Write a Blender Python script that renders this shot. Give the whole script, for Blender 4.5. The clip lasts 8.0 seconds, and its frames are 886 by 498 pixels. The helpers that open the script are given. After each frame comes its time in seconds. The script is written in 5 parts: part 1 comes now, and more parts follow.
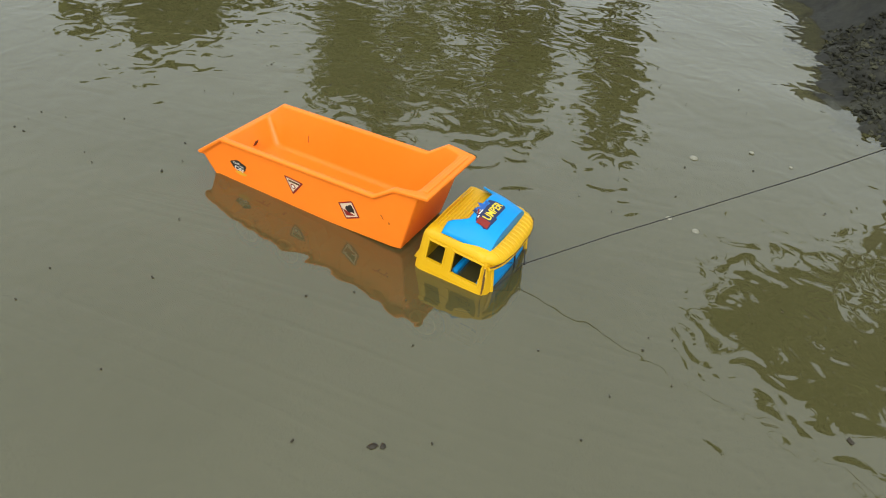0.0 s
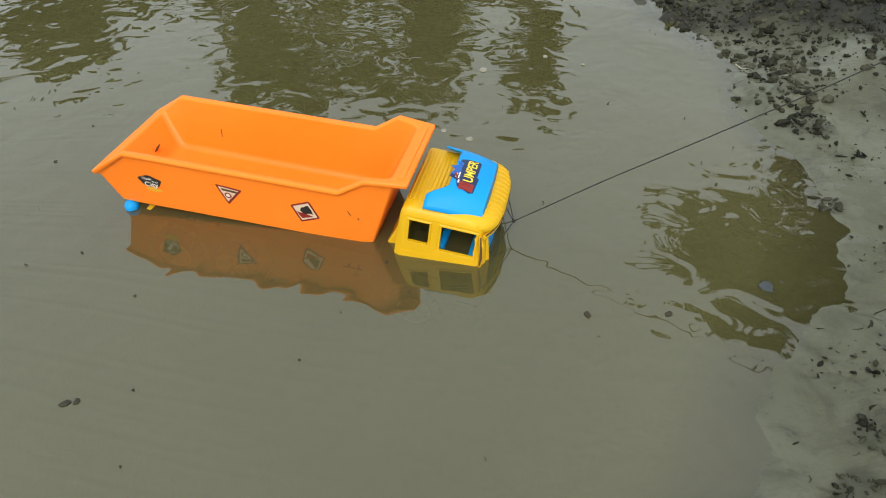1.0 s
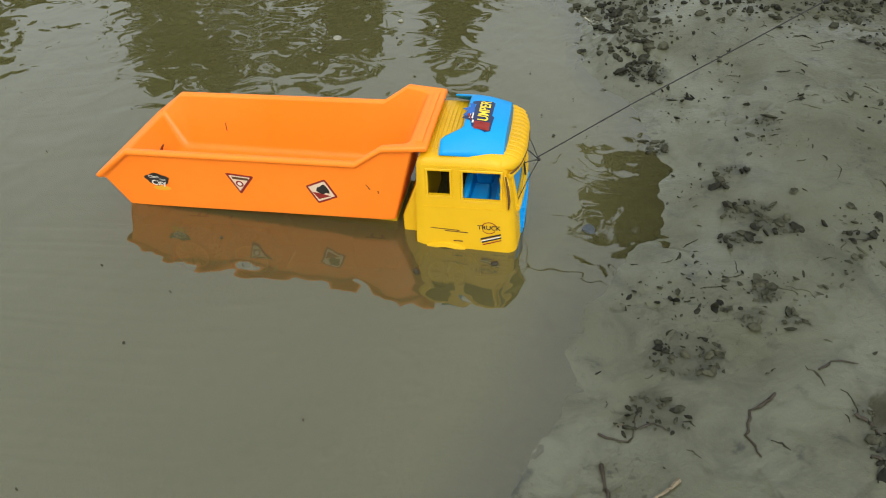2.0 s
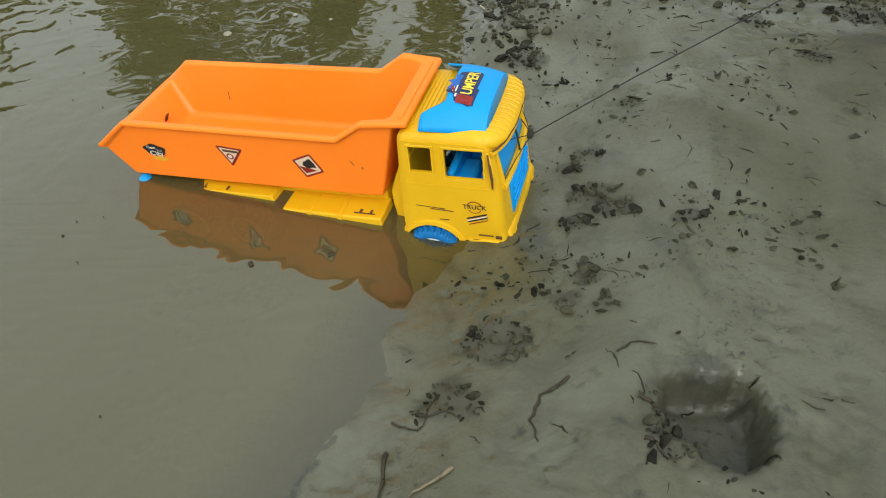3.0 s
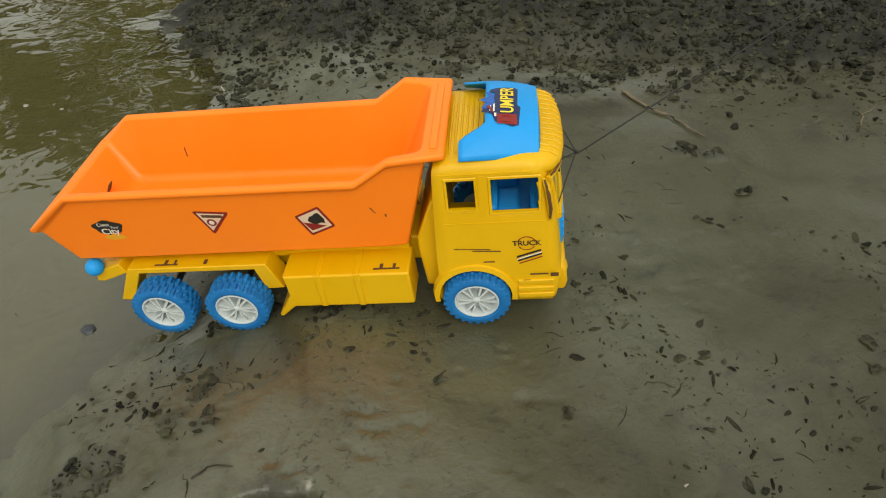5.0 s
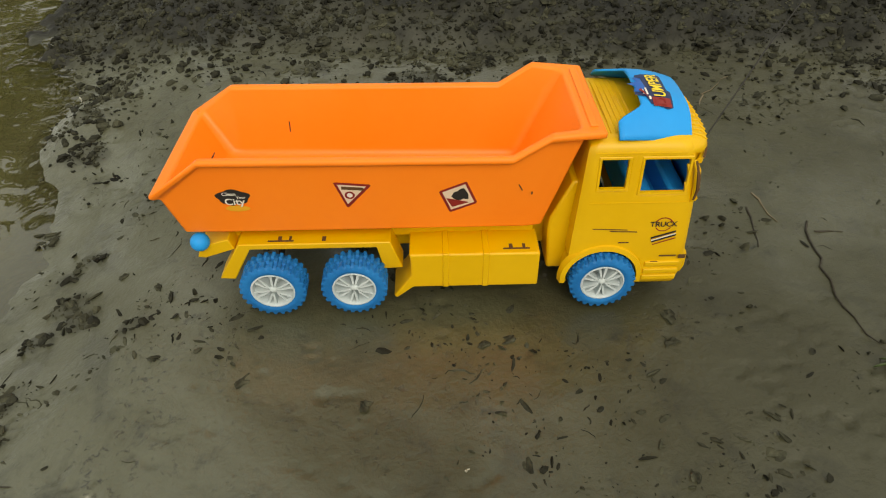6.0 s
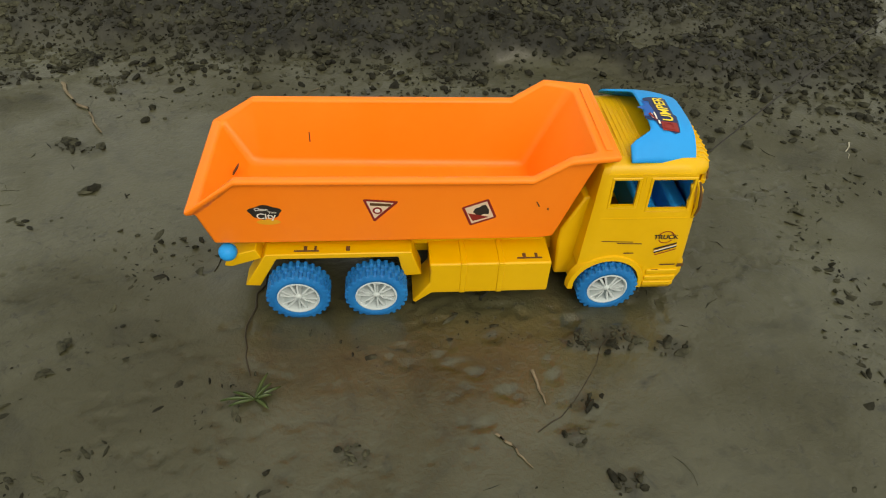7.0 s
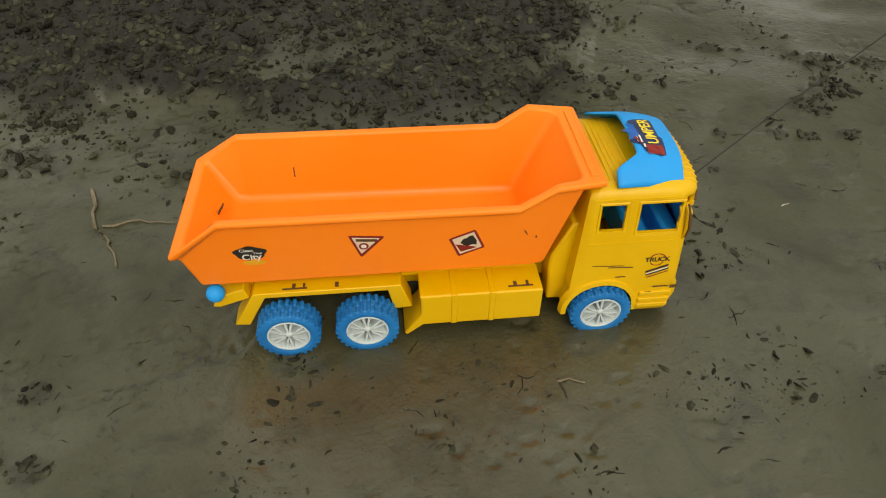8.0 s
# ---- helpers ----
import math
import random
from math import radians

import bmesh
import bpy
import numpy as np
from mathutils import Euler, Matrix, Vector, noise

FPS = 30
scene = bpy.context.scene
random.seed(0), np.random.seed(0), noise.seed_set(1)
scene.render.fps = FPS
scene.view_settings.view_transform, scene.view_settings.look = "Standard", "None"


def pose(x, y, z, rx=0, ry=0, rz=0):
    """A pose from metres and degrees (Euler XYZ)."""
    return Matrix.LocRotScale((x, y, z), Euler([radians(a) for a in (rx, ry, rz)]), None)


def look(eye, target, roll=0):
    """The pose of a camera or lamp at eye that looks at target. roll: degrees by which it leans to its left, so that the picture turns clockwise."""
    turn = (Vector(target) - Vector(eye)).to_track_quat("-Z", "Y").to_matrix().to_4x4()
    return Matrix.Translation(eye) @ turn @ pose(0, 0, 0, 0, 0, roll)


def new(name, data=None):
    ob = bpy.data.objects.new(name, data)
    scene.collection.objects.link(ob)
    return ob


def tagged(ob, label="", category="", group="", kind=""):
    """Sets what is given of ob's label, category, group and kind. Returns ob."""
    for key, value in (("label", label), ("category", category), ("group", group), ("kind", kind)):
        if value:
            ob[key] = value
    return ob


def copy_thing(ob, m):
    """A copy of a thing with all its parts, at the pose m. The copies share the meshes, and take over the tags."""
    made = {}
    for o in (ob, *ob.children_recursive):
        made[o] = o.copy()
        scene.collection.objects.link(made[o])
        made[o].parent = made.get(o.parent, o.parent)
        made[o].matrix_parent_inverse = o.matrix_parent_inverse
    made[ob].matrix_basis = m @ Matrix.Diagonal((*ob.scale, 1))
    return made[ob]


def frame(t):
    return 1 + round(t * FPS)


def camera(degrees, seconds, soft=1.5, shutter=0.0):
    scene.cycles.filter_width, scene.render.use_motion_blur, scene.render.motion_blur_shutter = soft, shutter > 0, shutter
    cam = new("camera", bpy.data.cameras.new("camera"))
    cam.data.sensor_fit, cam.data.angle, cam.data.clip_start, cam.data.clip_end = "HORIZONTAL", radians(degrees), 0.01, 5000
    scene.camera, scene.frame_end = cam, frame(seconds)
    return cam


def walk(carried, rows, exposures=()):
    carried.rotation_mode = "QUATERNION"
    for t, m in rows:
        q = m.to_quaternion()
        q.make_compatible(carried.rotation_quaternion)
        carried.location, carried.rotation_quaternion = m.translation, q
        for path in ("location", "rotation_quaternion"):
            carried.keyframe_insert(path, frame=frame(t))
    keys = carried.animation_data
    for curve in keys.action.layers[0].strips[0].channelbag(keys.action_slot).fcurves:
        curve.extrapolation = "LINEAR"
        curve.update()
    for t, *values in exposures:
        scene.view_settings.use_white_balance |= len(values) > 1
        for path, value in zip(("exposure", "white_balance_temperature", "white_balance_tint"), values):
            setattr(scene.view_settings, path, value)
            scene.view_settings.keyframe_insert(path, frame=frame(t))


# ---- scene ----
# ---- camera ----
cam = camera(67.87, 8.0, soft=1.05)
CAMERA_ROWS = [
    (0.0, pose(-1.4129, -0.6920, 0.4704, 50.77, -4.79, 27.59)),
    (0.5, pose(-1.2907, -0.6351, 0.4275, 50.12, -1.82, 23.22)),
    (1.0, pose(-1.1890, -0.6071, 0.4106, 49.34, 0.50, 19.20)),
    (1.2, pose(-1.1543, -0.5991, 0.4070, 48.98, 0.70, 18.01)),
    (2.3, pose(-1.0516, -0.5866, 0.4094, 46.58, 1.40, 10.42)),
    (2.5, pose(-1.0211, -0.5806, 0.3995, 46.99, 1.79, 9.81)),
    (3.0, pose(-0.9302, -0.5575, 0.3904, 46.82, 2.36, 11.39)),
    (3.5, pose(-0.8795, -0.5392, 0.4187, 47.34, 1.58, 10.45)),
    (4.0, pose(-0.8767, -0.5006, 0.4388, 48.25, 0.93, 4.61)),
    (4.5, pose(-0.8018, -0.4892, 0.4382, 49.78, 1.08, 4.47)),
    (4.7, pose(-0.7418, -0.4803, 0.4283, 49.81, 1.40, 4.32)),
    (5.8, pose(-0.5886, -0.4845, 0.4194, 48.46, 2.64, 0.27)),
    (6.0, pose(-0.5449, -0.4786, 0.4190, 49.08, 2.43, -0.93)),
    (6.5, pose(-0.3393, -0.4589, 0.4248, 50.35, 0.12, -2.93)),
    (7.0, pose(-0.0905, -0.4659, 0.4481, 46.97, -2.10, -4.40)),
    (7.5, pose(0.1723, -0.4183, 0.4626, 43.52, -2.45, -3.15)),
    (8.0, pose(0.4574, -0.3793, 0.4764, 44.86, 0.43, -3.91)),
]

walk(cam, CAMERA_ROWS, exposures=[(0.0, 0.48, 6500, 6), (3.0, 0.45, 6550, 6), (4.2, 0.28, 6900, 6), (6.0, 0.16, 7600, 6), (8.0, 0.16, 7600, 6)])

# ---- world, sun ----
WATER_Z = -0.0255
SUN_EL, SUN_AZ = radians(46), radians(165)

world = bpy.data.worlds.new("overcast_sky")
scene.world = world
world.use_nodes = True
wt = world.node_tree
wt.nodes.clear()
w_out = wt.nodes.new("ShaderNodeOutputWorld")
w_bg = wt.nodes.new("ShaderNodeBackground")
w_sky = wt.nodes.new("ShaderNodeTexSky")
w_sky.sky_type = "NISHITA"
w_sky.sun_disc = False
w_sky.sun_elevation, w_sky.sun_rotation = SUN_EL, SUN_AZ
w_sky.dust_density = 4.0
w_mix = wt.nodes.new("ShaderNodeMix")
w_mix.data_type = "RGBA"
w_mix.inputs[0].default_value = 0.8
w_mix.inputs[7].default_value = (9.2, 9.75, 9.9, 1)
wt.links.new(w_sky.outputs[0], w_mix.inputs[6])
wt.links.new(w_mix.outputs[2], w_bg.inputs[0])
w_bg.inputs[1].default_value = 0.10
wt.links.new(w_bg.outputs[0], w_out.inputs[0])

sun = new("sun", bpy.data.lights.new("sun", "SUN"))
sun.data.energy, sun.data.angle, sun.data.color = 1.35, radians(30), (1.0, 0.97, 0.92)
sun_dir = Vector((math.cos(SUN_EL) * math.sin(SUN_AZ), math.cos(SUN_EL) * math.cos(SUN_AZ), math.sin(SUN_EL)))
sun.matrix_world = look(sun_dir * 20, (0, 0, 0))


# ---- materials ----
def node(nt, kind, **values):
    n = nt.nodes.new(kind)
    for key, value in values.items():
        n.inputs[key].default_value = value
    return n


def material(name, colour, rough=0.5, spec=0.5, metal=0.0):
    m = bpy.data.materials.new(name)
    m.use_nodes = True
    b = m.node_tree.nodes["Principled BSDF"]
    b.inputs["Base Color"].default_value = (*colour, 1)
    b.inputs["Roughness"].default_value = rough
    b.inputs["Specular IOR Level"].default_value = spec
    b.inputs["Metallic"].default_value = metal
    return m


def varied(name, stops, scale, rough=(0.4, 0.6), spec=0.5, bump=0.0, bump_scale=60.0, detail=6.0, fine=0.25, island=0.0):
    """A surface whose colour runs over the stops by noise at two sizes, with uneven gloss and fine relief."""
    m = material(name, stops[0][1], rough[0], spec)
    nt = m.node_tree
    b = nt.nodes["Principled BSDF"]
    co = nt.nodes.new("ShaderNodeTexCoord")
    a = node(nt, "ShaderNodeTexNoise", Scale=scale, Detail=detail, Roughness=0.6)
    f = node(nt, "ShaderNodeTexNoise", Scale=scale * 9, Detail=3.0)
    mix = nt.nodes.new("ShaderNodeMath")
    mix.operation = "MULTIPLY_ADD"
    mix.inputs[1].default_value = fine
    sub = nt.nodes.new("ShaderNodeMath")
    sub.operation = "SUBTRACT"
    sub.inputs[1].default_value = fine * 0.5
    ramp = nt.nodes.new("ShaderNodeValToRGB")
    els = ramp.color_ramp.elements
    while len(els) < len(stops):
        els.new(0.5)
    for e, (pos, c) in zip(els, stops):
        e.position, e.color = pos, (*c, 1)
    for n in (a, f):
        nt.links.new(co.outputs["Object"], n.inputs["Vector"])
    nt.links.new(f.outputs[0], mix.inputs[0])
    nt.links.new(a.outputs[0], mix.inputs[2])
    nt.links.new(mix.outputs[0], sub.inputs[0])
    last = sub.outputs[0]
    if island:
        geo = nt.nodes.new("ShaderNodeNewGeometry")
        isl = nt.nodes.new("ShaderNodeMath")
        isl.operation = "MULTIPLY_ADD"
        isl.inputs[1].default_value = island
        nt.links.new(geo.outputs["Random Per Island"], isl.inputs[0])
        nt.links.new(last, isl.inputs[2])
        last = isl.outputs[0]
    nt.links.new(last, ramp.inputs[0])
    nt.links.new(ramp.outputs[0], b.inputs["Base Color"])
    r = nt.nodes.new("ShaderNodeMapRange")
    r.inputs["To Min"].default_value, r.inputs["To Max"].default_value = rough
    r.inputs["From Min"].default_value, r.inputs["From Max"].default_value = 0.35, 0.65
    nt.links.new(a.outputs[0], r.inputs[0])
    nt.links.new(r.outputs[0], b.inputs["Roughness"])
    if bump:
        n = node(nt, "ShaderNodeTexNoise", Scale=bump_scale, Detail=5.0)
        bp = node(nt, "ShaderNodeBump", Strength=bump, Distance=0.003)
        nt.links.new(co.outputs["Object"], n.inputs["Vector"])
        nt.links.new(n.outputs[0], bp.inputs["Height"])
        nt.links.new(bp.outputs[0], b.inputs["Normal"])
    return m


ORANGE = varied("orange_plastic", [(0.3, (0.97, 0.208, 0.012)), (0.7, (1.0, 0.236, 0.016))], 9, (0.36, 0.48), 0.35, 0.03, 90)
YELLOW = varied("yellow_plastic", [(0.3, (0.66, 0.370, 0.006)), (0.7, (0.73, 0.425, 0.009))], 11, (0.36, 0.5), 0.35, 0.03, 90)
BLUE = varied("blue_plastic", [(0.3, (0.005, 0.27, 0.70)), (0.7, (0.007, 0.31, 0.77))], 12, (0.42, 0.55), 0.25, 0.03, 90)
TYRE = varied("blue_tyre_plastic", [(0.3, (0.004, 0.12, 0.36)), (0.7, (0.008, 0.18, 0.48))], 40, (0.45, 0.6), 0.3, 0.08, 200)
WHITE = varied("white_rim_plastic", [(0.3, (0.45, 0.51, 0.53)), (0.7, (0.57, 0.62, 0.63))], 60, (0.4, 0.55), 0.4)
DARK = material("black_ink", (0.018, 0.014, 0.012), 0.55)
SCUFF = material("dried_mud_scuff", (0.10, 0.045, 0.012), 0.8)
INK_RED = material("red_ink", (0.24, 0.014, 0.010), 0.5)
INK_WHITE = material("white_ink", (0.75, 0.70, 0.62), 0.5)
INK_CREAM = material("cream_ink", (0.72, 0.55, 0.40), 0.5)
INK_YELLOW = material("yellow_ink", (0.85, 0.62, 0.04), 0.5)
INK_OCHRE = material("ochre_ink", (0.80, 0.36, 0.02), 0.5)
INK_NAVY = material("navy_ink", (0.010, 0.022, 0.09), 0.5)
INK_BLUE = material("bright_blue_ink", (0.008, 0.10, 0.42), 0.5)
STRING = material("black_string", (0.02, 0.018, 0.016), 0.8)
TWIG = varied("dry_twig", [(0.3, (0.10, 0.075, 0.045)), (0.7, (0.22, 0.18, 0.12))], 60, (0.6, 0.8), 0.3, 0.3, 300)
TWIG_DARK = varied("wet_dark_twig", [(0.3, (0.020, 0.016, 0.010)), (0.7, (0.045, 0.036, 0.024))], 60, (0.45, 0.7), 0.3, 0.3, 300)
STRAW = material("pale_straw", (0.40, 0.37, 0.29), 0.6)
LEAF = varied("tree_leaf", [(0.3, (0.080, 0.094, 0.016)), (0.7, (0.125, 0.14, 0.028))], 2, (0.5, 0.6), 0.3, island=0.2)
BARK = varied("tree_bark", [(0.3, (0.06, 0.05, 0.035)), (0.7, (0.12, 0.10, 0.075))], 8, (0.8, 0.9), 0.2, 0.5, 30)
SPROUT = varied("green_sprout", [(0.3, (0.03, 0.05, 0.012)), (0.7, (0.06, 0.085, 0.022))], 40, (0.4, 0.6), 0.4)
CLOD = varied("dark_mud_clod", [(0.36, (0.006, 0.0055, 0.0035)), (0.54, (0.018, 0.0175, 0.011)), (0.78, (0.072, 0.071, 0.046))], 26, (0.6, 0.9), 0.14, 0.6, 220, island=0.16)
STONE = varied("grey_blue_stone", [(0.3, (0.02, 0.026, 0.032)), (0.7, (0.05, 0.06, 0.068))], 60, (0.4, 0.6), 0.5, 0.3, 300)


def mud_material():
    """Wet mud: brown, greyer where silt settled by the water, dark crumbly soil on the dug bank, shade painted dark in
    the footprint.
    """
    m = material("wet_mud", (0.1, 0.09, 0.07), 0.4, 0.5)
    nt = m.node_tree
    b = nt.nodes["Principled BSDF"]
    co = nt.nodes.new("ShaderNodeTexCoord")
    big = node(nt, "ShaderNodeTexNoise", Scale=4.5, Detail=7.0, Roughness=0.62, Distortion=0.5)
    mid = node(nt, "ShaderNodeTexNoise", Scale=30.0, Detail=7.0, Roughness=0.66, Distortion=0.3)
    fin = node(nt, "ShaderNodeTexNoise", Scale=240.0, Detail=4.0)
    mot = node(nt, "ShaderNodeTexNoise", Scale=13.0, Detail=8.0, Roughness=0.72, Distortion=1.1)
    for n in (big, mid, fin, mot):
        nt.links.new(co.outputs["Object"], n.inputs["Vector"])

    def ramp_of(source, stops):
        r = nt.nodes.new("ShaderNodeValToRGB")
        els = r.color_ramp.elements
        while len(els) < len(stops):
            els.new(0.5)
        for e, (pos, c) in zip(els, stops):
            e.position, e.color = pos, (*c, 1)
        nt.links.new(source, r.inputs[0])
        return r.outputs[0]

    def blend(a, c, fac=None, kind="MIX"):
        x = nt.nodes.new("ShaderNodeMix")
        x.data_type, x.blend_type = "RGBA", kind
        x.inputs[0].default_value = 1.0
        if fac is not None:
            nt.links.new(fac, x.inputs[0])
        nt.links.new(a, x.inputs[6])
        nt.links.new(c, x.inputs[7])
        return x.outputs[2]

    def layer(name):
        a = nt.nodes.new("ShaderNodeAttribute")
        a.attribute_name = name
        return a.outputs["Fac"]

    brown = ramp_of(big.outputs[0], [(0.32, (0.0350, 0.0323, 0.0133)), (0.5, (0.0488, 0.0461, 0.0212)), (0.70, (0.0657, 0.0636, 0.0339))])
    silt = ramp_of(big.outputs[0], [(0.32, (0.0580, 0.0558, 0.0279)), (0.5, (0.0792, 0.0792, 0.0458)), (0.70, (0.1049, 0.1071, 0.0692))])
    soil_and_shade = ramp_of(mid.outputs[0], [(0.35, (0.006, 0.006, 0.004)), (0.65, (0.022, 0.021, 0.013))])
    col = blend(blend(brown, silt, layer("silt")), soil_and_shade, layer("soil_and_shade"))
    dark = ramp_of(mid.outputs[0], [(0.30, (0.30, 0.30, 0.27)), (0.35, (0.70, 0.70, 0.68)), (0.41, (0.97, 0.97, 0.97)), (0.70, (1.0, 1.0, 1.0))])
    streak = ramp_of(mot.outputs[0], [(0.34, (0.62, 0.62, 0.58)), (0.50, (1, 1, 1)), (0.66, (1.0, 1.0, 1.0))])
    col = blend(col, streak, None, "MULTIPLY")
    mud_colour = blend(col, dark, None, "MULTIPLY")
    # a film of water over the wetter mud
    b.inputs["Coat Roughness"].default_value = 0.13
    film = nt.nodes.new("ShaderNodeMapRange")
    film.inputs["From Min"].default_value, film.inputs["From Max"].default_value = 0.40, 0.58
    film.inputs["To Min"].default_value, film.inputs["To Max"].default_value = 0.0, 0.42
    nt.links.new(big.outputs[0], film.inputs[0])
    dry = nt.nodes.new("ShaderNodeMath")
    dry.operation = "MULTIPLY_ADD"
    dry.inputs[1].default_value = -1.0
    dry.inputs[2].default_value = 1.0
    nt.links.new(layer("soil_and_shade"), dry.inputs[0])
    wet = nt.nodes.new("ShaderNodeMath")
    wet.operation = "MULTIPLY"
    nt.links.new(film.outputs[0], wet.inputs[0])
    nt.links.new(dry.outputs[0], wet.inputs[1])
    nt.links.new(wet.outputs[0], b.inputs["Coat Weight"])
    r = nt.nodes.new("ShaderNodeMapRange")
    r.inputs["From Min"].default_value, r.inputs["From Max"].default_value = 0.36, 0.62
    r.inputs["To Min"].default_value, r.inputs["To Max"].default_value = 0.55, 0.28
    nt.links.new(big.outputs[0], r.inputs[0])
    dull = nt.nodes.new("ShaderNodeMath")
    dull.operation = "MULTIPLY_ADD"
    dull.inputs[1].default_value = 0.42
    nt.links.new(layer("soil_and_shade"), dull.inputs[0])
    nt.links.new(r.outputs[0], dull.inputs[2])
    nt.links.new(dull.outputs[0], b.inputs["Roughness"])
    add = nt.nodes.new("ShaderNodeMath")
    add.operation = "MULTIPLY_ADD"
    add.inputs[1].default_value = 0.42
    nt.links.new(fin.outputs[0], add.inputs[0])
    nt.links.new(mid.outputs[0], add.inputs[2])
    bp = node(nt, "ShaderNodeBump", Strength=0.45, Distance=0.004)
    nt.links.new(add.outputs[0], bp.inputs["Height"])
    # crumbled crust in patches: sharp-edged flakes, the shade of their gaps painted dark
    crumb = node(nt, "ShaderNodeTexNoise", Scale=150.0, Detail=5.0, Roughness=0.66, Distortion=0.35)
    where = node(nt, "ShaderNodeTexNoise", Scale=6.0, Detail=5.0, Roughness=0.6)
    for n in (crumb, where):
        nt.links.new(co.outputs["Object"], n.inputs["Vector"])
    edge = nt.nodes.new("ShaderNodeMapRange")
    edge.inputs["From Min"].default_value, edge.inputs["From Max"].default_value = 0.36, 0.42
    nt.links.new(crumb.outputs[0], edge.inputs[0])
    spread = nt.nodes.new("ShaderNodeMapRange")
    spread.inputs["From Min"].default_value, spread.inputs["From Max"].default_value = 0.50, 0.66
    nt.links.new(where.outputs[0], spread.inputs[0])
    flake = nt.nodes.new("ShaderNodeMath")
    flake.operation = "MULTIPLY"
    nt.links.new(edge.outputs[0], flake.inputs[0])
    nt.links.new(spread.outputs[0], flake.inputs[1])
    crust = node(nt, "ShaderNodeBump", Strength=0.45, Distance=0.003)
    nt.links.new(flake.outputs[0], crust.inputs["Height"])
    nt.links.new(bp.outputs[0], crust.inputs["Normal"])
    bp = crust
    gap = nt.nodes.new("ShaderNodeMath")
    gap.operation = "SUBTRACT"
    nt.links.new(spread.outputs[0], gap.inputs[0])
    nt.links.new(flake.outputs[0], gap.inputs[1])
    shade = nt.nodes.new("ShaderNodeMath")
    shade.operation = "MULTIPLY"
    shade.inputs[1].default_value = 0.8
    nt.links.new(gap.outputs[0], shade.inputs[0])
    # near-black colour for the wet gaps, with their shade painted in
    wet_gap_shade = nt.nodes.new("ShaderNodeRGB")
    wet_gap_shade.outputs[0].default_value = (0.010, 0.009, 0.006, 1)
    nt.links.new(blend(mud_colour, wet_gap_shade.outputs[0], shade.outputs[0]), b.inputs["Base Color"])
    nt.links.new(bp.outputs[0], b.inputs["Normal"])
    return m


def water_material():
    """Silty pond water: a mirror-smooth surface over a brown suspension that hides the bottom within a few centimetres."""
    m = bpy.data.materials.new("silty_water")
    m.use_nodes = True
    nt = m.node_tree
    b = nt.nodes["Principled BSDF"]
    out = nt.nodes["Material Output"]
    co = nt.nodes.new("ShaderNodeTexCoord")
    big = node(nt, "ShaderNodeTexNoise", Scale=2.2, Detail=3.0, Distortion=0.5)
    nt.links.new(co.outputs["Object"], big.inputs["Vector"])
    ramp = nt.nodes.new("ShaderNodeValToRGB")
    els = ramp.color_ramp.elements
    els[0].position, els[0].color = 0.3, (0.072, 0.066, 0.024, 1)
    els[1].position, els[1].color = 0.7, (0.089, 0.082, 0.035, 1)
    nt.links.new(big.outputs[0], ramp.inputs[0])
    nt.links.new(ramp.outputs[0], b.inputs["Base Color"])
    wave = node(nt, "ShaderNodeTexNoise", Scale=20.0, Detail=1.0, Distortion=0.8)
    nt.links.new(co.outputs["Object"], wave.inputs["Vector"])
    bp = node(nt, "ShaderNodeBump", Strength=0.16, Distance=0.01)
    nt.links.new(wave.outputs[0], bp.inputs["Height"])
    nt.links.new(bp.outputs[0], b.inputs["Normal"])
    b.inputs["Specular IOR Level"].default_value = 0.0
    b.inputs["Roughness"].default_value = 0.9
    clear = node(nt, "ShaderNodeBsdfTransparent", Color=(0.88, 0.82, 0.70, 1))
    depth = nt.nodes.new("ShaderNodeAttribute")
    depth.attribute_name = "depth"
    mr = nt.nodes.new("ShaderNodeMapRange")
    mr.inputs["From Min"].default_value, mr.inputs["From Max"].default_value = 0.0, 0.014
    mr.inputs["To Min"].default_value, mr.inputs["To Max"].default_value = 0.45, 0.88
    nt.links.new(depth.outputs["Fac"], mr.inputs[0])
    body = nt.nodes.new("ShaderNodeMixShader")
    nt.links.new(mr.outputs[0], body.inputs[0])
    nt.links.new(clear.outputs[0], body.inputs[1])
    nt.links.new(b.outputs[0], body.inputs[2])
    gloss = node(nt, "ShaderNodeBsdfGlossy", Roughness=0.015)
    fres = node(nt, "ShaderNodeFresnel", IOR=1.9)
    nt.links.new(bp.outputs[0], gloss.inputs["Normal"])
    nt.links.new(bp.outputs[0], fres.inputs["Normal"])
    mix = nt.nodes.new("ShaderNodeMixShader")
    nt.links.new(fres.outputs[0], mix.inputs[0])
    nt.links.new(body.outputs[0], mix.inputs[1])
    nt.links.new(gloss.outputs[0], mix.inputs[2])
    nt.links.new(mix.outputs[0], out.inputs[0])
    return m


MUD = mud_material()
WATER = water_material()


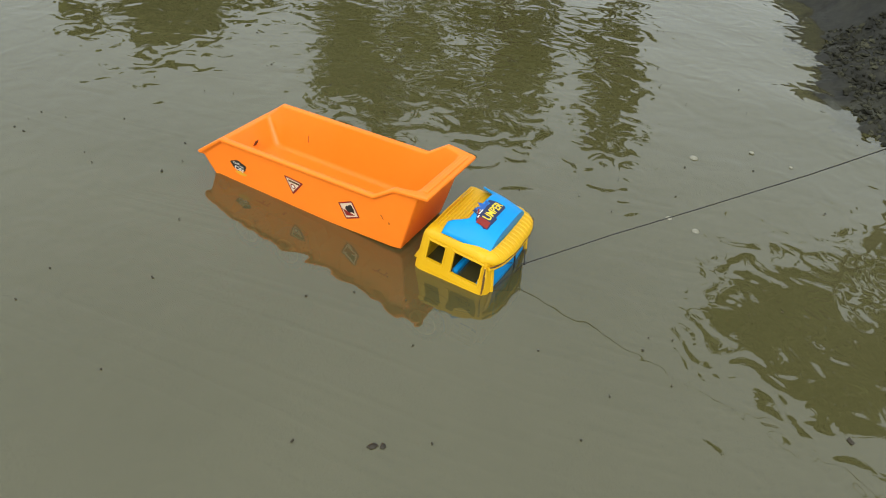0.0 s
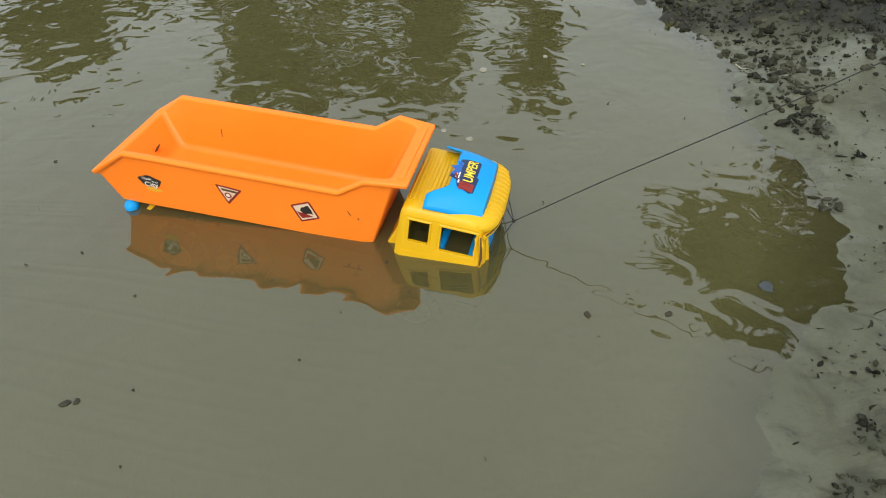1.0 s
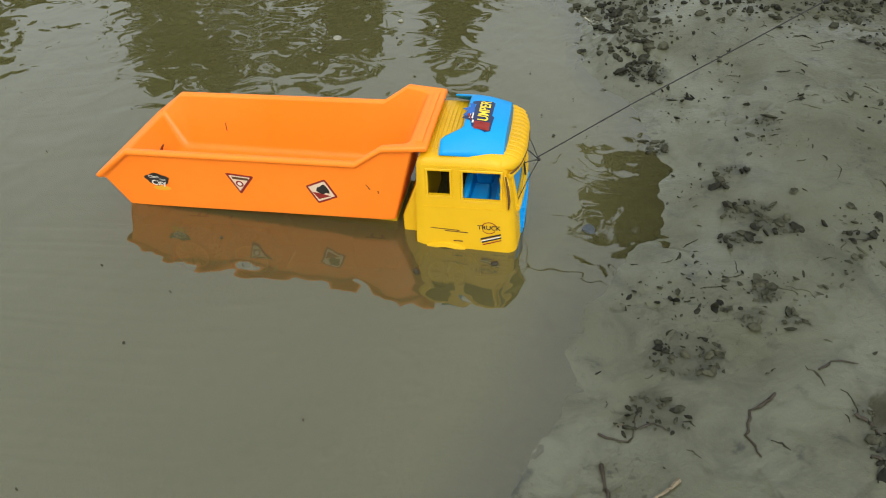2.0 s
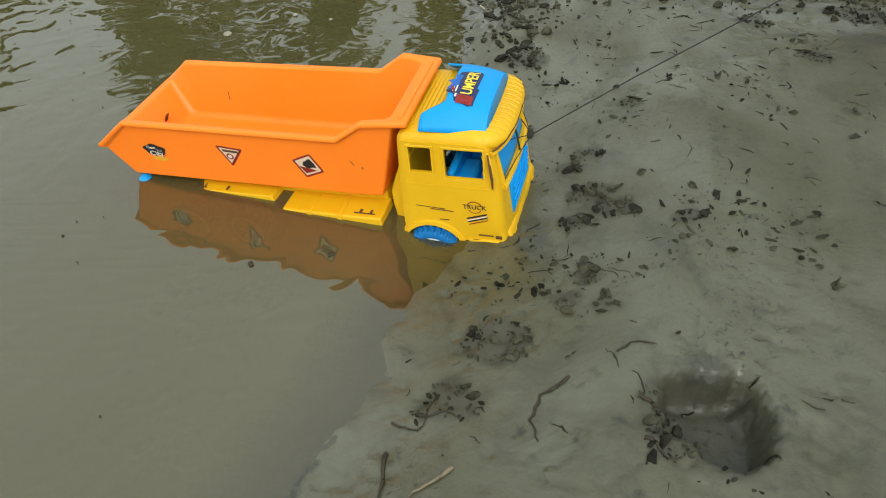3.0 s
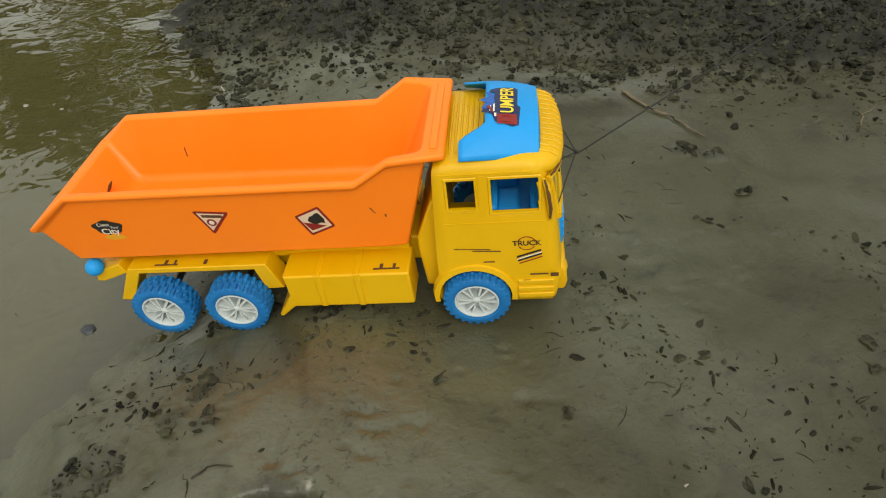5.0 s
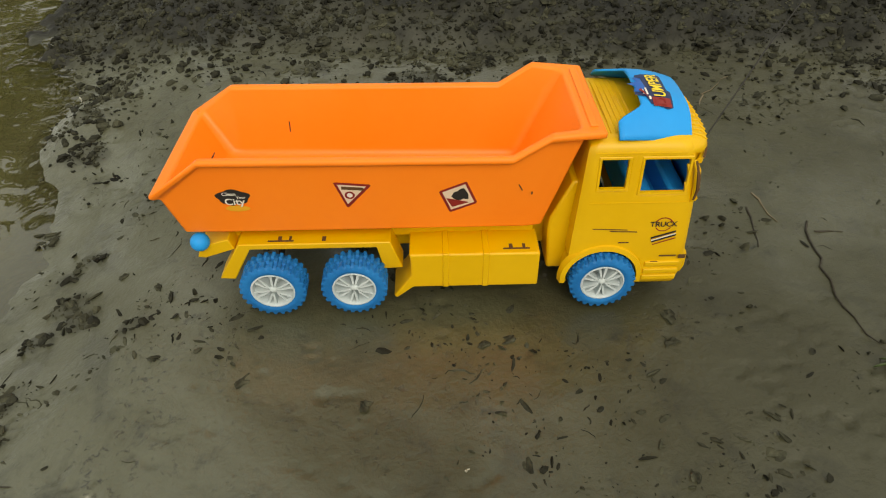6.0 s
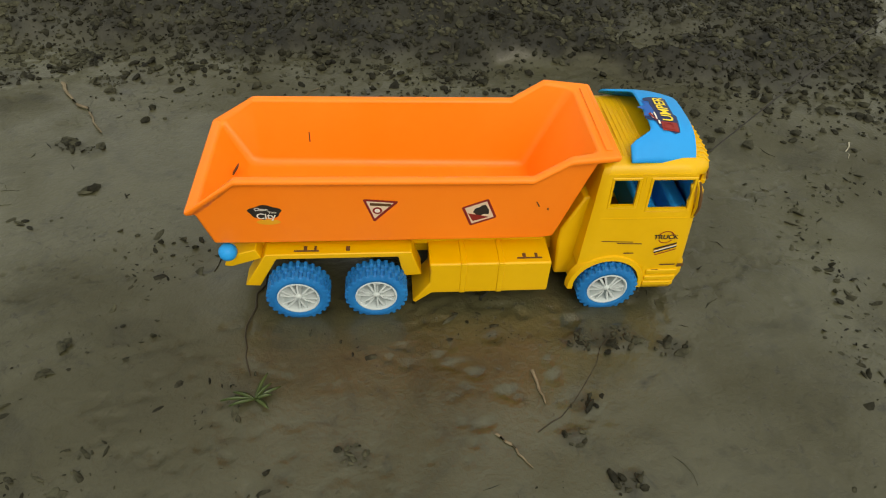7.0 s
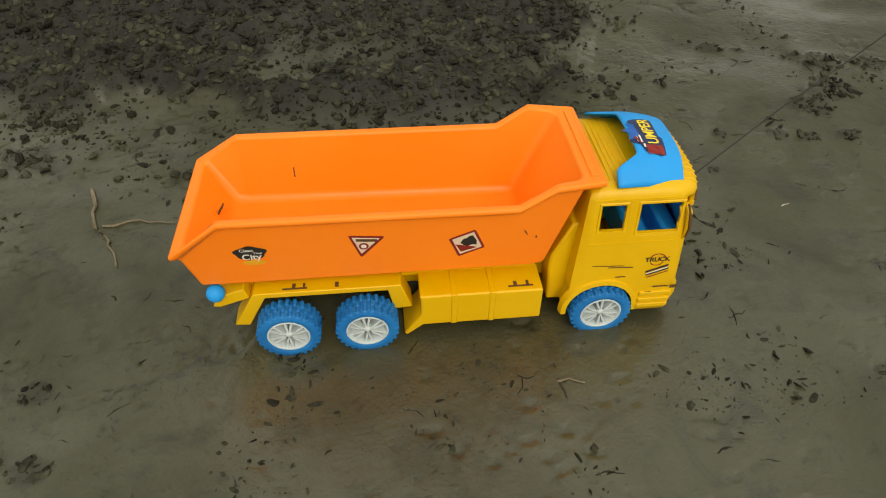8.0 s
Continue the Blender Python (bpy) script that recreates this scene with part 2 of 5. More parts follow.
# ---- helpers for meshes ----
def part(name, bm, mat, parent, label="", smooth=True, bevel=0.0, segments=2, m=None):
    """Links a bmesh as one mesh object under its thing."""
    me = bpy.data.meshes.new(name)
    bm.normal_update()
    bm.to_mesh(me)
    bm.free()
    for mm in (mat if isinstance(mat, (list, tuple)) else [mat]):
        me.materials.append(mm)
    if smooth:
        me.shade_smooth()
    ob = new(name, me)
    if parent:
        ob.parent = parent
    if m is not None:
        ob.matrix_basis = m
    if label:
        tagged(ob, label)
    if bevel:
        b = ob.modifiers.new("bevel", "BEVEL")
        b.width, b.segments, b.limit_method, b.angle_limit = bevel, segments, "ANGLE", radians(28)
        b.harden_normals = False
    if smooth:
        me.set_sharp_from_angle(angle=radians(42))
    return ob


def box(bm, x0, x1, y0, y1, z0, z1, m=None):
    r = bmesh.ops.create_cube(bm, size=1.0)["verts"]
    for v in r:
        v.co = Vector((x0 + (v.co.x + 0.5) * (x1 - x0), y0 + (v.co.y + 0.5) * (y1 - y0), z0 + (v.co.z + 0.5) * (z1 - z0)))
        if m:
            v.co = m @ v.co
    return r


def prism(bm, profile, y0, y1):
    """A solid from a closed outline in x, z, between two values of y."""
    a = [bm.verts.new((x, y0, z)) for x, z in profile]
    b = [bm.verts.new((x, y1, z)) for x, z in profile]
    n = len(profile)
    bm.faces.new(a)
    bm.faces.new(b[::-1])
    for i in range(n):
        bm.faces.new((a[i], b[i], b[(i + 1) % n], a[(i + 1) % n]))
    bmesh.ops.recalc_face_normals(bm, faces=bm.faces[:])


def tube(bm, pts, radii, sides=6):
    """A round rod along points, with a radius at each."""
    rings = []
    for i, p in enumerate(pts):
        p = Vector(p)
        d = (Vector(pts[min(i + 1, len(pts) - 1)]) - Vector(pts[max(i - 1, 0)])).normalized()
        u = d.orthogonal().normalized()
        w = d.cross(u)
        rings.append([bm.verts.new(p + radii[i] * (u * math.cos(2 * math.pi * k / sides) + w * math.sin(2 * math.pi * k / sides))) for k in range(sides)])
    for a, b in zip(rings, rings[1:]):
        for k in range(sides):
            bm.faces.new((a[k], a[(k + 1) % sides], b[(k + 1) % sides], b[k]))
    bm.faces.new(rings[0][::-1])
    bm.faces.new(rings[-1])


def lathe(bm, profile, sides=40):
    """Turns a profile of (radius, y) round the y axis; the ends are closed if the radius is 0."""
    rings = []
    for r, y in profile:
        rings.append([bm.verts.new((r * math.cos(2 * math.pi * k / sides), y, r * math.sin(2 * math.pi * k / sides))) for k in range(sides)] if r > 1e-6 else [bm.verts.new((0, y, 0))])
    for a, b in zip(rings, rings[1:]):
        for k in range(sides):
            q = [a[k % len(a)], a[(k + 1) % len(a)], b[(k + 1) % len(b)], b[k % len(b)]]
            q = list(dict.fromkeys(q))
            if len(q) > 2:
                bm.faces.new(q)
    bmesh.ops.recalc_face_normals(bm, faces=bm.faces[:])


def text_bm(words, size, depth=0.0):
    """Lettering in the built-in font as a bmesh in the x, y plane, centred."""
    cu = bpy.data.curves.new("letters", "FONT")
    cu.body, cu.size, cu.align_x, cu.align_y, cu.extrude, cu.offset = words, size, "CENTER", "CENTER", depth, size * 0.02
    ob = new("letters", cu)
    me = bpy.data.meshes.new_from_object(ob.evaluated_get(bpy.context.evaluated_depsgraph_get()))
    bm = bmesh.new()
    bm.from_mesh(me)
    bpy.data.objects.remove(ob)
    bpy.data.curves.remove(cu)
    bpy.data.meshes.remove(me)
    return bm


def flat(bm, pts):
    bm.faces.new([bm.verts.new((x, y, 0)) for x, y in pts])


# ---- ground ----
def lattice(ix, iy, seed):
    h = (ix.astype(np.int64) * 374761393 + iy.astype(np.int64) * 668265263 + seed * 974634777) & 0xFFFFFFFF
    h = ((h ^ (h >> 13)) * 1274126177) & 0xFFFFFFFF
    return ((h ^ (h >> 16)) & 0xFFFF) / 65535.0


def value_noise(x, y, seed):
    ix, iy = np.floor(x).astype(int), np.floor(y).astype(int)
    fx, fy = x - ix, y - iy
    fx, fy = fx * fx * (3 - 2 * fx), fy * fy * (3 - 2 * fy)
    a = lattice(ix, iy, seed) * (1 - fx) + lattice(ix + 1, iy, seed) * fx
    b = lattice(ix, iy + 1, seed) * (1 - fx) + lattice(ix + 1, iy + 1, seed) * fx
    return a * (1 - fy) + b * fy


def fbm(x, y, scale, octaves, seed, gain=0.5):
    total, amp, norm = 0, 1.0, 0
    for o in range(octaves):
        ca, sa = math.cos(o * 1.1), math.sin(o * 1.1)
        total = total + amp * value_noise((x * ca - y * sa) * scale * 2 ** o + o * 17.3, (x * sa + y * ca) * scale * 2 ** o - o * 9.1, seed + o)
        norm += amp
        amp *= gain
    return total / norm


def smooth01(v, lo, hi):
    u = np.clip((v - lo) / (hi - lo), 0, 1)
    return u * u * (3 - 2 * u)


SHORE_Y = [-6, -0.8, -0.39, -0.30, -0.20, -0.12, -0.06, 0.04, 0.16, 0.30, 0.40, 0.62, 0.80, 1.6, 8]
SHORE_X = [-3.5, -1.35, -1.12, -1.07, -1.06, -1.02, -0.997, -0.992, -1.0, -1.05, -1.10, -1.19, -1.23, -1.45, -3]
BANK_X = [-9, -1.3, -0.9, -0.5, -0.2, 0.0, 0.3, 0.62, 0.70, 0.76, 0.9, 9]
BANK_Y = [1.6, 0.50, 0.47, 0.445, 0.42, 0.360, 0.325, 0.345, 0.40, 0.55, 0.80, 4.0]


# places where the mud is torn up into clods: x, y and radius in millimetres
TORN_SHORE = [(-0.998, 0.226, 24), (-1.018, 0.303, 22), (-0.910, 0.025, 16), (-0.903, -0.039, 20), (-0.881, -0.070, 18), (-0.913, -0.088, 16), (-0.866, 0.113, 10), (-0.732, 0.382, 26), (-0.582, 0.350, 30), (-0.905, -0.167, 12), (-0.919, -0.196, 14), (-0.890, -0.203, 12), (-0.970, -0.237, 22), (-0.849, -0.285, 14), (-0.850, -0.314, 20), (-0.997, -0.294, 22), (-0.718, 0.302, 20), (-0.660, 0.219, 14), (-0.449, 0.192, 12), (-0.423, 0.181, 10), (-0.406, 0.115, 9), (-0.453, 0.340, 20), (-0.504, 0.396, 30), (-0.647, 0.105, 9)]
TORN_INLAND = [(0.080, -0.110, 14), (0.110, -0.112, 16), (0.155, -0.124, 16), (0.062, -0.172, 14), (0.048, -0.204, 9), (-0.120, -0.209, 12), (0.079, -0.244, 11), (1.050, 0.429, 30), (1.019, 0.351, 34), (0.980, 0.315, 26), (0.905, 0.480, 16), (0.938, 0.469, 10), (0.834, 0.266, 10), (0.908, 0.260, 12), (0.946, 0.251, 12), (1.014, 0.447, 14), (1.108, 0.417, 24), (0.806, 0.198, 9), (0.800, 0.390, 10), (0.010, 0.360, 34), (0.014, 0.272, 26), (0.993, 0.252, 12), (0.131, -0.053, 14), (-0.928, 0.005, 12), (-0.987, 0.071, 16), (-0.823, -0.092, 11)]


def torn_up(x, y):
    """How much a point lies in one of the torn places, 0 to 1, with a ragged edge."""
    x, y = np.asarray(x, float), np.asarray(y, float)
    most = np.zeros_like(x)
    for cx, cy, r in TORN_SHORE + TORN_INLAND:
        d2 = ((x - cx) / (1.25 * r)) ** 2 + ((y - cy) / (0.95 * r)) ** 2
        most = np.maximum(most, np.exp(-d2 * 1e6))
    return smooth01(most + 0.9 * (fbm(x, y, 45, 3, 131, 0.6) - 0.5), 0.30, 0.62)


def bank_gap(x, y):
    """Smooth trodden mud between the clods of the bank, 0 to 1."""
    return smooth01(fbm(x * 0.8, y * 1.3, 6.5, 4, 141, 0.55), 0.54, 0.62) * (1 - smooth01(bank_edge(x, y), 0.06, 0.20)) * (0.35 + 0.65 * smooth01(x, -0.1, 0.15))


def bank_edge(x, y):
    """How far a point lies within the rough bank (metres, negative on the smooth mud)."""
    return y - np.interp(x, BANK_X, BANK_Y) + 0.08 * (fbm(x, y, 9, 3, 40) - 0.5) + 0.12 * (fbm(x, y, 3.5, 2, 44) - 0.5)


def ground_height(x, y):
    x, y = np.asarray(x, float), np.asarray(y, float)
    d = x - np.interp(y, SHORE_Y, SHORE_X)
    base = np.interp(d, [-6, -1.5, -0.8, -0.5, -0.3, -0.15, -0.06, 0.0, 0.06, 0.12, 0.20, 0.40, 0.65, 3.0, 30],
                     [-0.9, -0.33, -0.185, -0.145, -0.110, -0.072, -0.0375, -0.0275, -0.0185, -0.003, 0.014, 0.006, 0.000, 0.0, 0.1])
    far = smooth01(np.hypot(x, y), 2.0, 6.0)
    h = base + 0.030 * (fbm(x, y, 3.2, 3, 3) - 0.5) * smooth01(np.hypot(y + 0.06, 0), 0.12, 0.35) * (1 - 0.6 * smooth01(x, 0.5, 0.8))
    # smeared mud: soft swells, uneven patches, thin tears and small sharp pits
    h = h + 0.0045 * (fbm(x, y, 8, 3, 11) - 0.5)
    shore = np.exp(-((d - 0.02) / 0.10) ** 2)
    h = h + 0.005 * shore * (fbm(x, y, 26, 4, 15, 0.6) - 0.5)
    patch = smooth01(fbm(x, y, 5.5, 3, 31), 0.46, 0.64)
    calm = 1 - 0.75 * smooth01(x, 0.55, 0.75) * smooth01(y, 0.15, 0.4)
    h = h + patch * calm * 0.0015 * (fbm(x, y, 30, 5, 5, 0.74) - 0.5)
    torn = smooth01(fbm(x, y, 4.5, 2, 23), 0.50, 0.66)
    furrow = 1 - np.abs(2 * fbm(x * 0.8, y * 1.2, 13, 4, 21, 0.6) - 1)
    h = h - 0.0030 * torn * np.clip((furrow - 0.955) / 0.045, 0, 1)
    bent = 0.012 * fbm(x, y, 30, 2, 63)
    pit = smooth01(fbm(x + bent, 1.7 * y - bent, 62, 3, 61, 0.6), 0.69, 0.735) * smooth01(fbm(x, y, 7, 3, 71), 0.46, 0.60)
    h = h - 0.0030 * pit * calm
    # a deep footprint and a shallow one beside it
    for hx, hy, rx, ry, dep in ((-0.818, -0.292, 0.036, 0.040, 0.034), (-0.750, -0.300, 0.022, 0.026, 0.005)):
        r = np.sqrt(((x - hx) / rx) ** 2 + ((y - hy) / ry) ** 2) + 1.5 * (fbm(x, y, 44, 4, 81, 0.6) - 0.5)
        h = h - dep * (1 - smooth01(r, 0.52, 1.10)) + dep * 0.03 * np.exp(-((r - 1.15) / 0.16) ** 2)
    # the rough dug bank
    e = bank_edge(x, y)
    rough = smooth01(e, -0.01, 0.05)
    rise = np.clip(e, 0, 1.2) * 0.28 * smooth01(-x, -1.2, 0.3) * smooth01(d, 0.0, 0.35)
    h = h + rough * (rise + (0.012 + 0.050 * (fbm(x, y, 16, 4, 91, 0.6) - 0.5)) * (1 - 0.85 * bank_gap(x, y))) * (1 - far)
    h = h + torn_up(x, y) * (0.001 + 0.009 * (fbm(x, y, 55, 3, 151, 0.6) - 0.5))
    spur = np.exp(-(((x + 1.03) / 0.05) ** 2 + ((y - 0.30) / 0.07) ** 2))
    h = h + spur * (0.020 + 0.03 * (fbm(x, y, 30, 3, 95) - 0.5))
    return h


def spaced(lo, hi, step, reach):
    """Even steps between lo and hi that widen outwards to the reach."""
    mid = np.arange(lo, hi + step / 2, step)
    out, s, tail = step, step, []
    while out < reach:
        s *= 1.28
        out += s
        tail.append(out)
    tail = np.array(tail)
    return np.concatenate([(lo - tail)[::-1], mid, hi + tail])


def sheet(name, xs, ys, zs, mat, label, category, layers=()):
    nx, ny = len(xs), len(ys)
    gx, gy = np.meshgrid(xs, ys)
    co = np.stack([gx, gy, zs], -1).reshape(-1, 3)
    idx = np.arange(nx * ny).reshape(ny, nx)
    quads = np.stack([idx[:-1, :-1], idx[:-1, 1:], idx[1:, 1:], idx[1:, :-1]], -1).reshape(-1, 4)
    me = bpy.data.meshes.new(name)
    me.vertices.add(len(co))
    me.vertices.foreach_set("co", co.ravel())
    me.loops.add(quads.size)
    me.loops.foreach_set("vertex_index", quads.ravel())
    me.polygons.add(len(quads))
    me.polygons.foreach_set("loop_start", np.arange(0, quads.size, 4))
    for key, values in layers:
        me.attributes.new(key, "FLOAT", "POINT").data.foreach_set("value", values.ravel())
    me.update(calc_edges=True)
    me.shade_smooth()
    me.materials.append(mat)
    return tagged(new(name, me), label, category, kind="structure")


gxs, gys = spaced(-1.32, 1.25, 0.0037, 150), spaced(-0.42, 0.95, 0.0037, 150)
mx, my = np.meshgrid(gxs, gys)
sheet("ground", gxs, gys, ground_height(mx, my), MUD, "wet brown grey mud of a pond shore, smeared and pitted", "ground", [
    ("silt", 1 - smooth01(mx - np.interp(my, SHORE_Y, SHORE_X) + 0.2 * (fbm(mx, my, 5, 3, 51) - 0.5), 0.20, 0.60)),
    # dark earth of bank and torn spots, plus the footprint's shade painted as colour
    ("soil_and_shade", np.maximum(np.maximum(smooth01(bank_edge(mx, my), -0.03, 0.04) * (1 - bank_gap(mx, my)), 0.45 * torn_up(mx, my)), 0.6 * (1 - smooth01(np.hypot((mx + 0.818) / 0.034, (my + 0.292) / 0.040), 0.85, 1.35))))])

wxs, wys = spaced(-2.5, -0.85, 0.006, 40), spaced(-0.75, 1.2, 0.006, 40)
wxs = wxs[wxs < 0.4]
wx, wy = np.meshgrid(wxs, wys)
fade = 1 - smooth01(np.hypot(wx + 1.5, wy), 2, 5)
ripple = 0.0056 * (fbm(wx * 0.85, wy * 1.15, 4.6, 2, 7, 0.45) - 0.5) * (0.28 + 1.1 * smooth01(wy + 0.25 * wx, -0.35, 0.25)) * fade
wdepth = np.clip(WATER_Z - ground_height(wx, wy), 0, 1)
wz = WATER_Z + ripple
sheet("water", wxs, wys, wz, WATER, "still brown silty pond water with soft ripples", "water", [("depth", wdepth)])


# ---- toy dump truck ----
MM = 0.001
truck = tagged(new("toy_dump_truck"), "yellow plastic toy dump truck, orange tipping bed, blue wheels", "toy truck")


def build_bed():
    hx, hz = HINGE
    bed = new("dump_bed")
    bed.parent = truck
    bed.location = (hx, 0, hz)
    tagged(bed, "orange plastic tipping bed with stickers and mud specks")
    rim = [(-248, 65, 119.5), (-207.5, 61.5, 146), (22.5, 62, 144), (49.7, 62, 162), (90.5, 55.5, 161)]
    bot = [(-236, 49, 71.5), (-205, 50, 71.5), (18, 50, 71.5), (39, 50, 71.5), (51, 48, 71.5)]
    flo = [(-216, 44.0, 84.5), (-202, 45.5, 84.2), (12, 45.5, 80), (28, 45.5, 80), (38, 44.0, 80)]
    ins = [(9, 5.5), (0, 7.4), (0, 7.4), (0, 7.4), (-17, 7)]
    out = [(7, 2.5), (0, 4.2), (0, 4.2), (0, 4.2), (-14, 5)]

    def ring(points):
        left = [(x, -y, z) for x, y, z in points]
        right = [(x, y, z) for x, y, z in points][::-1]
        return left + right
    wall_top = [(x + o[0], y - o[1], z - 5.5) for (x, y, z), o in zip(rim, out)]
    edge_low = [(x, y, z - 5.5) for x, y, z in rim]
    inner = [(x + i[0], y - i[1], z - 0.4) for (x, y, z), i in zip(rim, ins)]
    bm = bmesh.new()
    loops = []
    for pts in (bot, wall_top, edge_low, rim, inner, flo):
        loops.append([bm.verts.new(Vector((x * MM - hx, y * MM, z * MM - hz))) for x, y, z in ring(pts)])
    n = len(loops[0])
    for a, b in zip(loops, loops[1:]):
        for k in range(n):
            bm.faces.new((a[k], a[(k + 1) % n], b[(k + 1) % n], b[k]))
    bm.faces.new(loops[0][::-1])
    bm.faces.new(loops[-1])
    bmesh.ops.recalc_face_normals(bm, faces=bm.faces[:])
    # soft fillets along the floor and up the inner corners
    inside = set(loops[-1])
    soft = [e for e in bm.edges if e.verts[0] in inside and e.verts[1] in inside]
    soft += [e for k in (0, 4, 5, 9) for e in loops[-1][k].link_edges if e.other_vert(loops[-1][k]) is loops[-2][k]]
    bmesh.ops.bevel(bm, geom=soft, offset=0.007, offset_type="OFFSET", segments=4, profile=0.5, affect="EDGES", clamp_overlap=True)
    part("tub", bm, ORANGE, bed, bevel=0.0022, segments=3)
    # raised ridge along the headboard top
    bm = bmesh.new()
    box(bm, 0.0790 - hx, 0.0850 - hx, -0.047, 0.047, 0.1603 - hz, 0.1621 - hz)
    part("headboard_ridge", bm, ORANGE, bed, bevel=0.0008)
    # latch slot in the tail panel
    bm = bmesh.new()
    box(bm, -0.0026, 0.0026, -0.0006, 0.0006, -0.009, 0.009)
    part("tail_slot", bm, SCUFF, bed, m=pose(-0.2245 - hx, 0.012, 0.0990 - hz, 0, 0, 90) @ pose(0, 0, 0, 33, 0, 0))
    return bed


HINGE = (-0.1812, 0.0678)
bed = build_bed()


def sticker(name, parent, x, z, label, tilt=0.0, layers=(), y_of=None, off=(0, 0)):
    """Layers of flat shapes, each a hair proud of the one below, on a side wall that leans outward."""
    ob = new(name)
    ob.parent = parent
    y = y_of(z)
    lean = math.degrees(math.atan2(y_of(z + 10) - y, 10))
    ob.matrix_basis = pose(x * MM - off[0], y * MM - 0.0003, z * MM - off[1], 90 - lean, 0, 0) @ pose(0, 0, 0, 0, 0, tilt)
    tagged(ob, label)
    for i, (kind, bm, mat) in enumerate(layers):
        for v in bm.verts:
            v.co *= MM
            v.co.z = 0.00012 * (i + 1)
        part(kind, bm, mat, ob, smooth=False)
    return ob


def poly(pts):
    bm = bmesh.new()
    flat(bm, pts)
    return bm


def ellipse(rx, ry, cx=0, cy=0, n=28, wob=0.0):
    return poly([(cx + rx * (1 + wob * math.sin(5 * a)) * math.cos(a), cy + ry * (1 + wob * math.sin(5 * a)) * math.sin(a)) for a in (2 * math.pi * k / n for k in range(n))])


def ring_bm(r0, r1, a0=0, a1=360, ry=1.0, cx=0, cy=0, n=30):
    bm = bmesh.new()
    vs = [[bm.verts.new((cx + r * math.cos(radians(a0 + (a1 - a0) * k / n)), cy + ry * r * math.sin(radians(a0 + (a1 - a0) * k / n)), 0)) for r in (r0, r1)] for k in range(n + 1)]
    for a, b in zip(vs, vs[1:]):
        bm.faces.new((a[0], a[1], b[1], b[0]))
    return bm


def moved(bm, dx, dy, turn=0):
    bmesh.ops.transform(bm, matrix=pose(dx, dy, 0, 0, 0, turn), verts=bm.verts[:])
    return bm


def bars(rects):
    bm = bmesh.new()
    for x0, x1, y0, y1, *s in rects:
        k = s[0] if s else 0
        flat(bm, [(x0, y0), (x1, y0 + k), (x1, y1 + k), (x0, y1)])
    return bm


def wall_y(z):
    return -(50.4 + (z - 75) * 0.113)


sticker("city_sticker", bed, -189, 107, "black tree sticker with white lettering", 0, [
    ("tree_crown", ellipse(12.8, 7.4, 0, 3, wob=0.09), DARK), ("tree_trunk", bars([(-3, -0.5, -9, 1)]), DARK),
    ("tree_ground", ellipse(9.5, 3.2, 1.5, -8.6), INK_OCHRE),
    ("word_clean", moved(text_bm("Clean", 4.6), -2.5, 6.2), INK_WHITE), ("word_your", moved(text_bm("Your", 3.4), 6, 2.8), INK_WHITE),
    ("word_city", moved(text_bm("City", 9.0), 0.5, -1.6), INK_WHITE)], wall_y, HINGE)
sticker("triangle_sticker", bed, -97.5, 111.5, "cream triangle sticker with a dark red border", 0, [
    ("border", poly([(-14, 11), (-11.5, 11.3), (13.5, 8.5), (13.8, 7), (-4.5, -14.5), (-6, -14)]), INK_RED),
    ("field", poly([(-11.3, 9.2), (10.6, 6.8), (-5, -11)]), INK_CREAM),
    ("text_bar", bars([(-8.4, 8.4, 4.3, 7.4, -1.6)]), SCUFF),
    ("arrow_ring", ring_bm(2.2, 3.9, cx=-2.6, cy=-1.6), INK_RED), ("ring_heart", ellipse(2.2, 2.2, -2.6, -1.6), INK_WHITE)], wall_y, HINGE)
sticker("diamond_sticker", bed, -17, 105.5, "dark red diamond sticker with a black figure", 0, [
    ("border", poly([(-14.9, 5.5), (-13.9, 6.8), (5.0, 15.4), (6.4, 15.0), (14.5, -5.1), (13.9, -6.8), (-5.7, -15.6), (-7.0, -14.7)]), INK_RED),
    ("field", poly([(-12.5, 5.4), (5.0, 13.2), (12.3, -5.2), (-5.4, -13.0)]), INK_CREAM),
    ("figure", poly([(-5.5, 1), (-3.5, 5.6), (-0.5, 6.4), (1.2, 8.6), (4.2, 9.4), (7.6, 3.2), (7.8, -2.2), (4.0, -1.4), (1.0, -3.2), (-2.8, -2.0)]), DARK),
    ("stripe", poly([(-9.6, -0.4), (3.5, -3.6), (8.6, -5.1), (-4.8, -9.8)]), INK_RED)], wall_y, HINGE)
sticker("wall_scratch", bed, 32, 111, "short dark scratches in the orange wall", 0, [("scratch", poly([(-3.5, 6), (-2.6, 6.2), (0.4, 0.4), (-0.4, 0)]), SCUFF), ("nick", bars([(7, 8.2, -4, -1.2)]), SCUFF)], wall_y, HINGE)
sticker("wall_drip", bed, -161, 110, "short brown drip mark inside the far wall", 0, [("drip", bars([(-0.6, 0.6, -5, 5)]), SCUFF)], lambda z: 45.9 + (z - 82) * 0.152 - 0.6, HINGE)
sticker("rim_scratch", bed, -165, 140.2, "dark scratch along the inner rim", 0, [("scratch", bars([(-8, 8, -0.4, 0.4)]), SCUFF)], lambda z: 45.9 + (z - 82) * 0.152 - 0.6, HINGE)


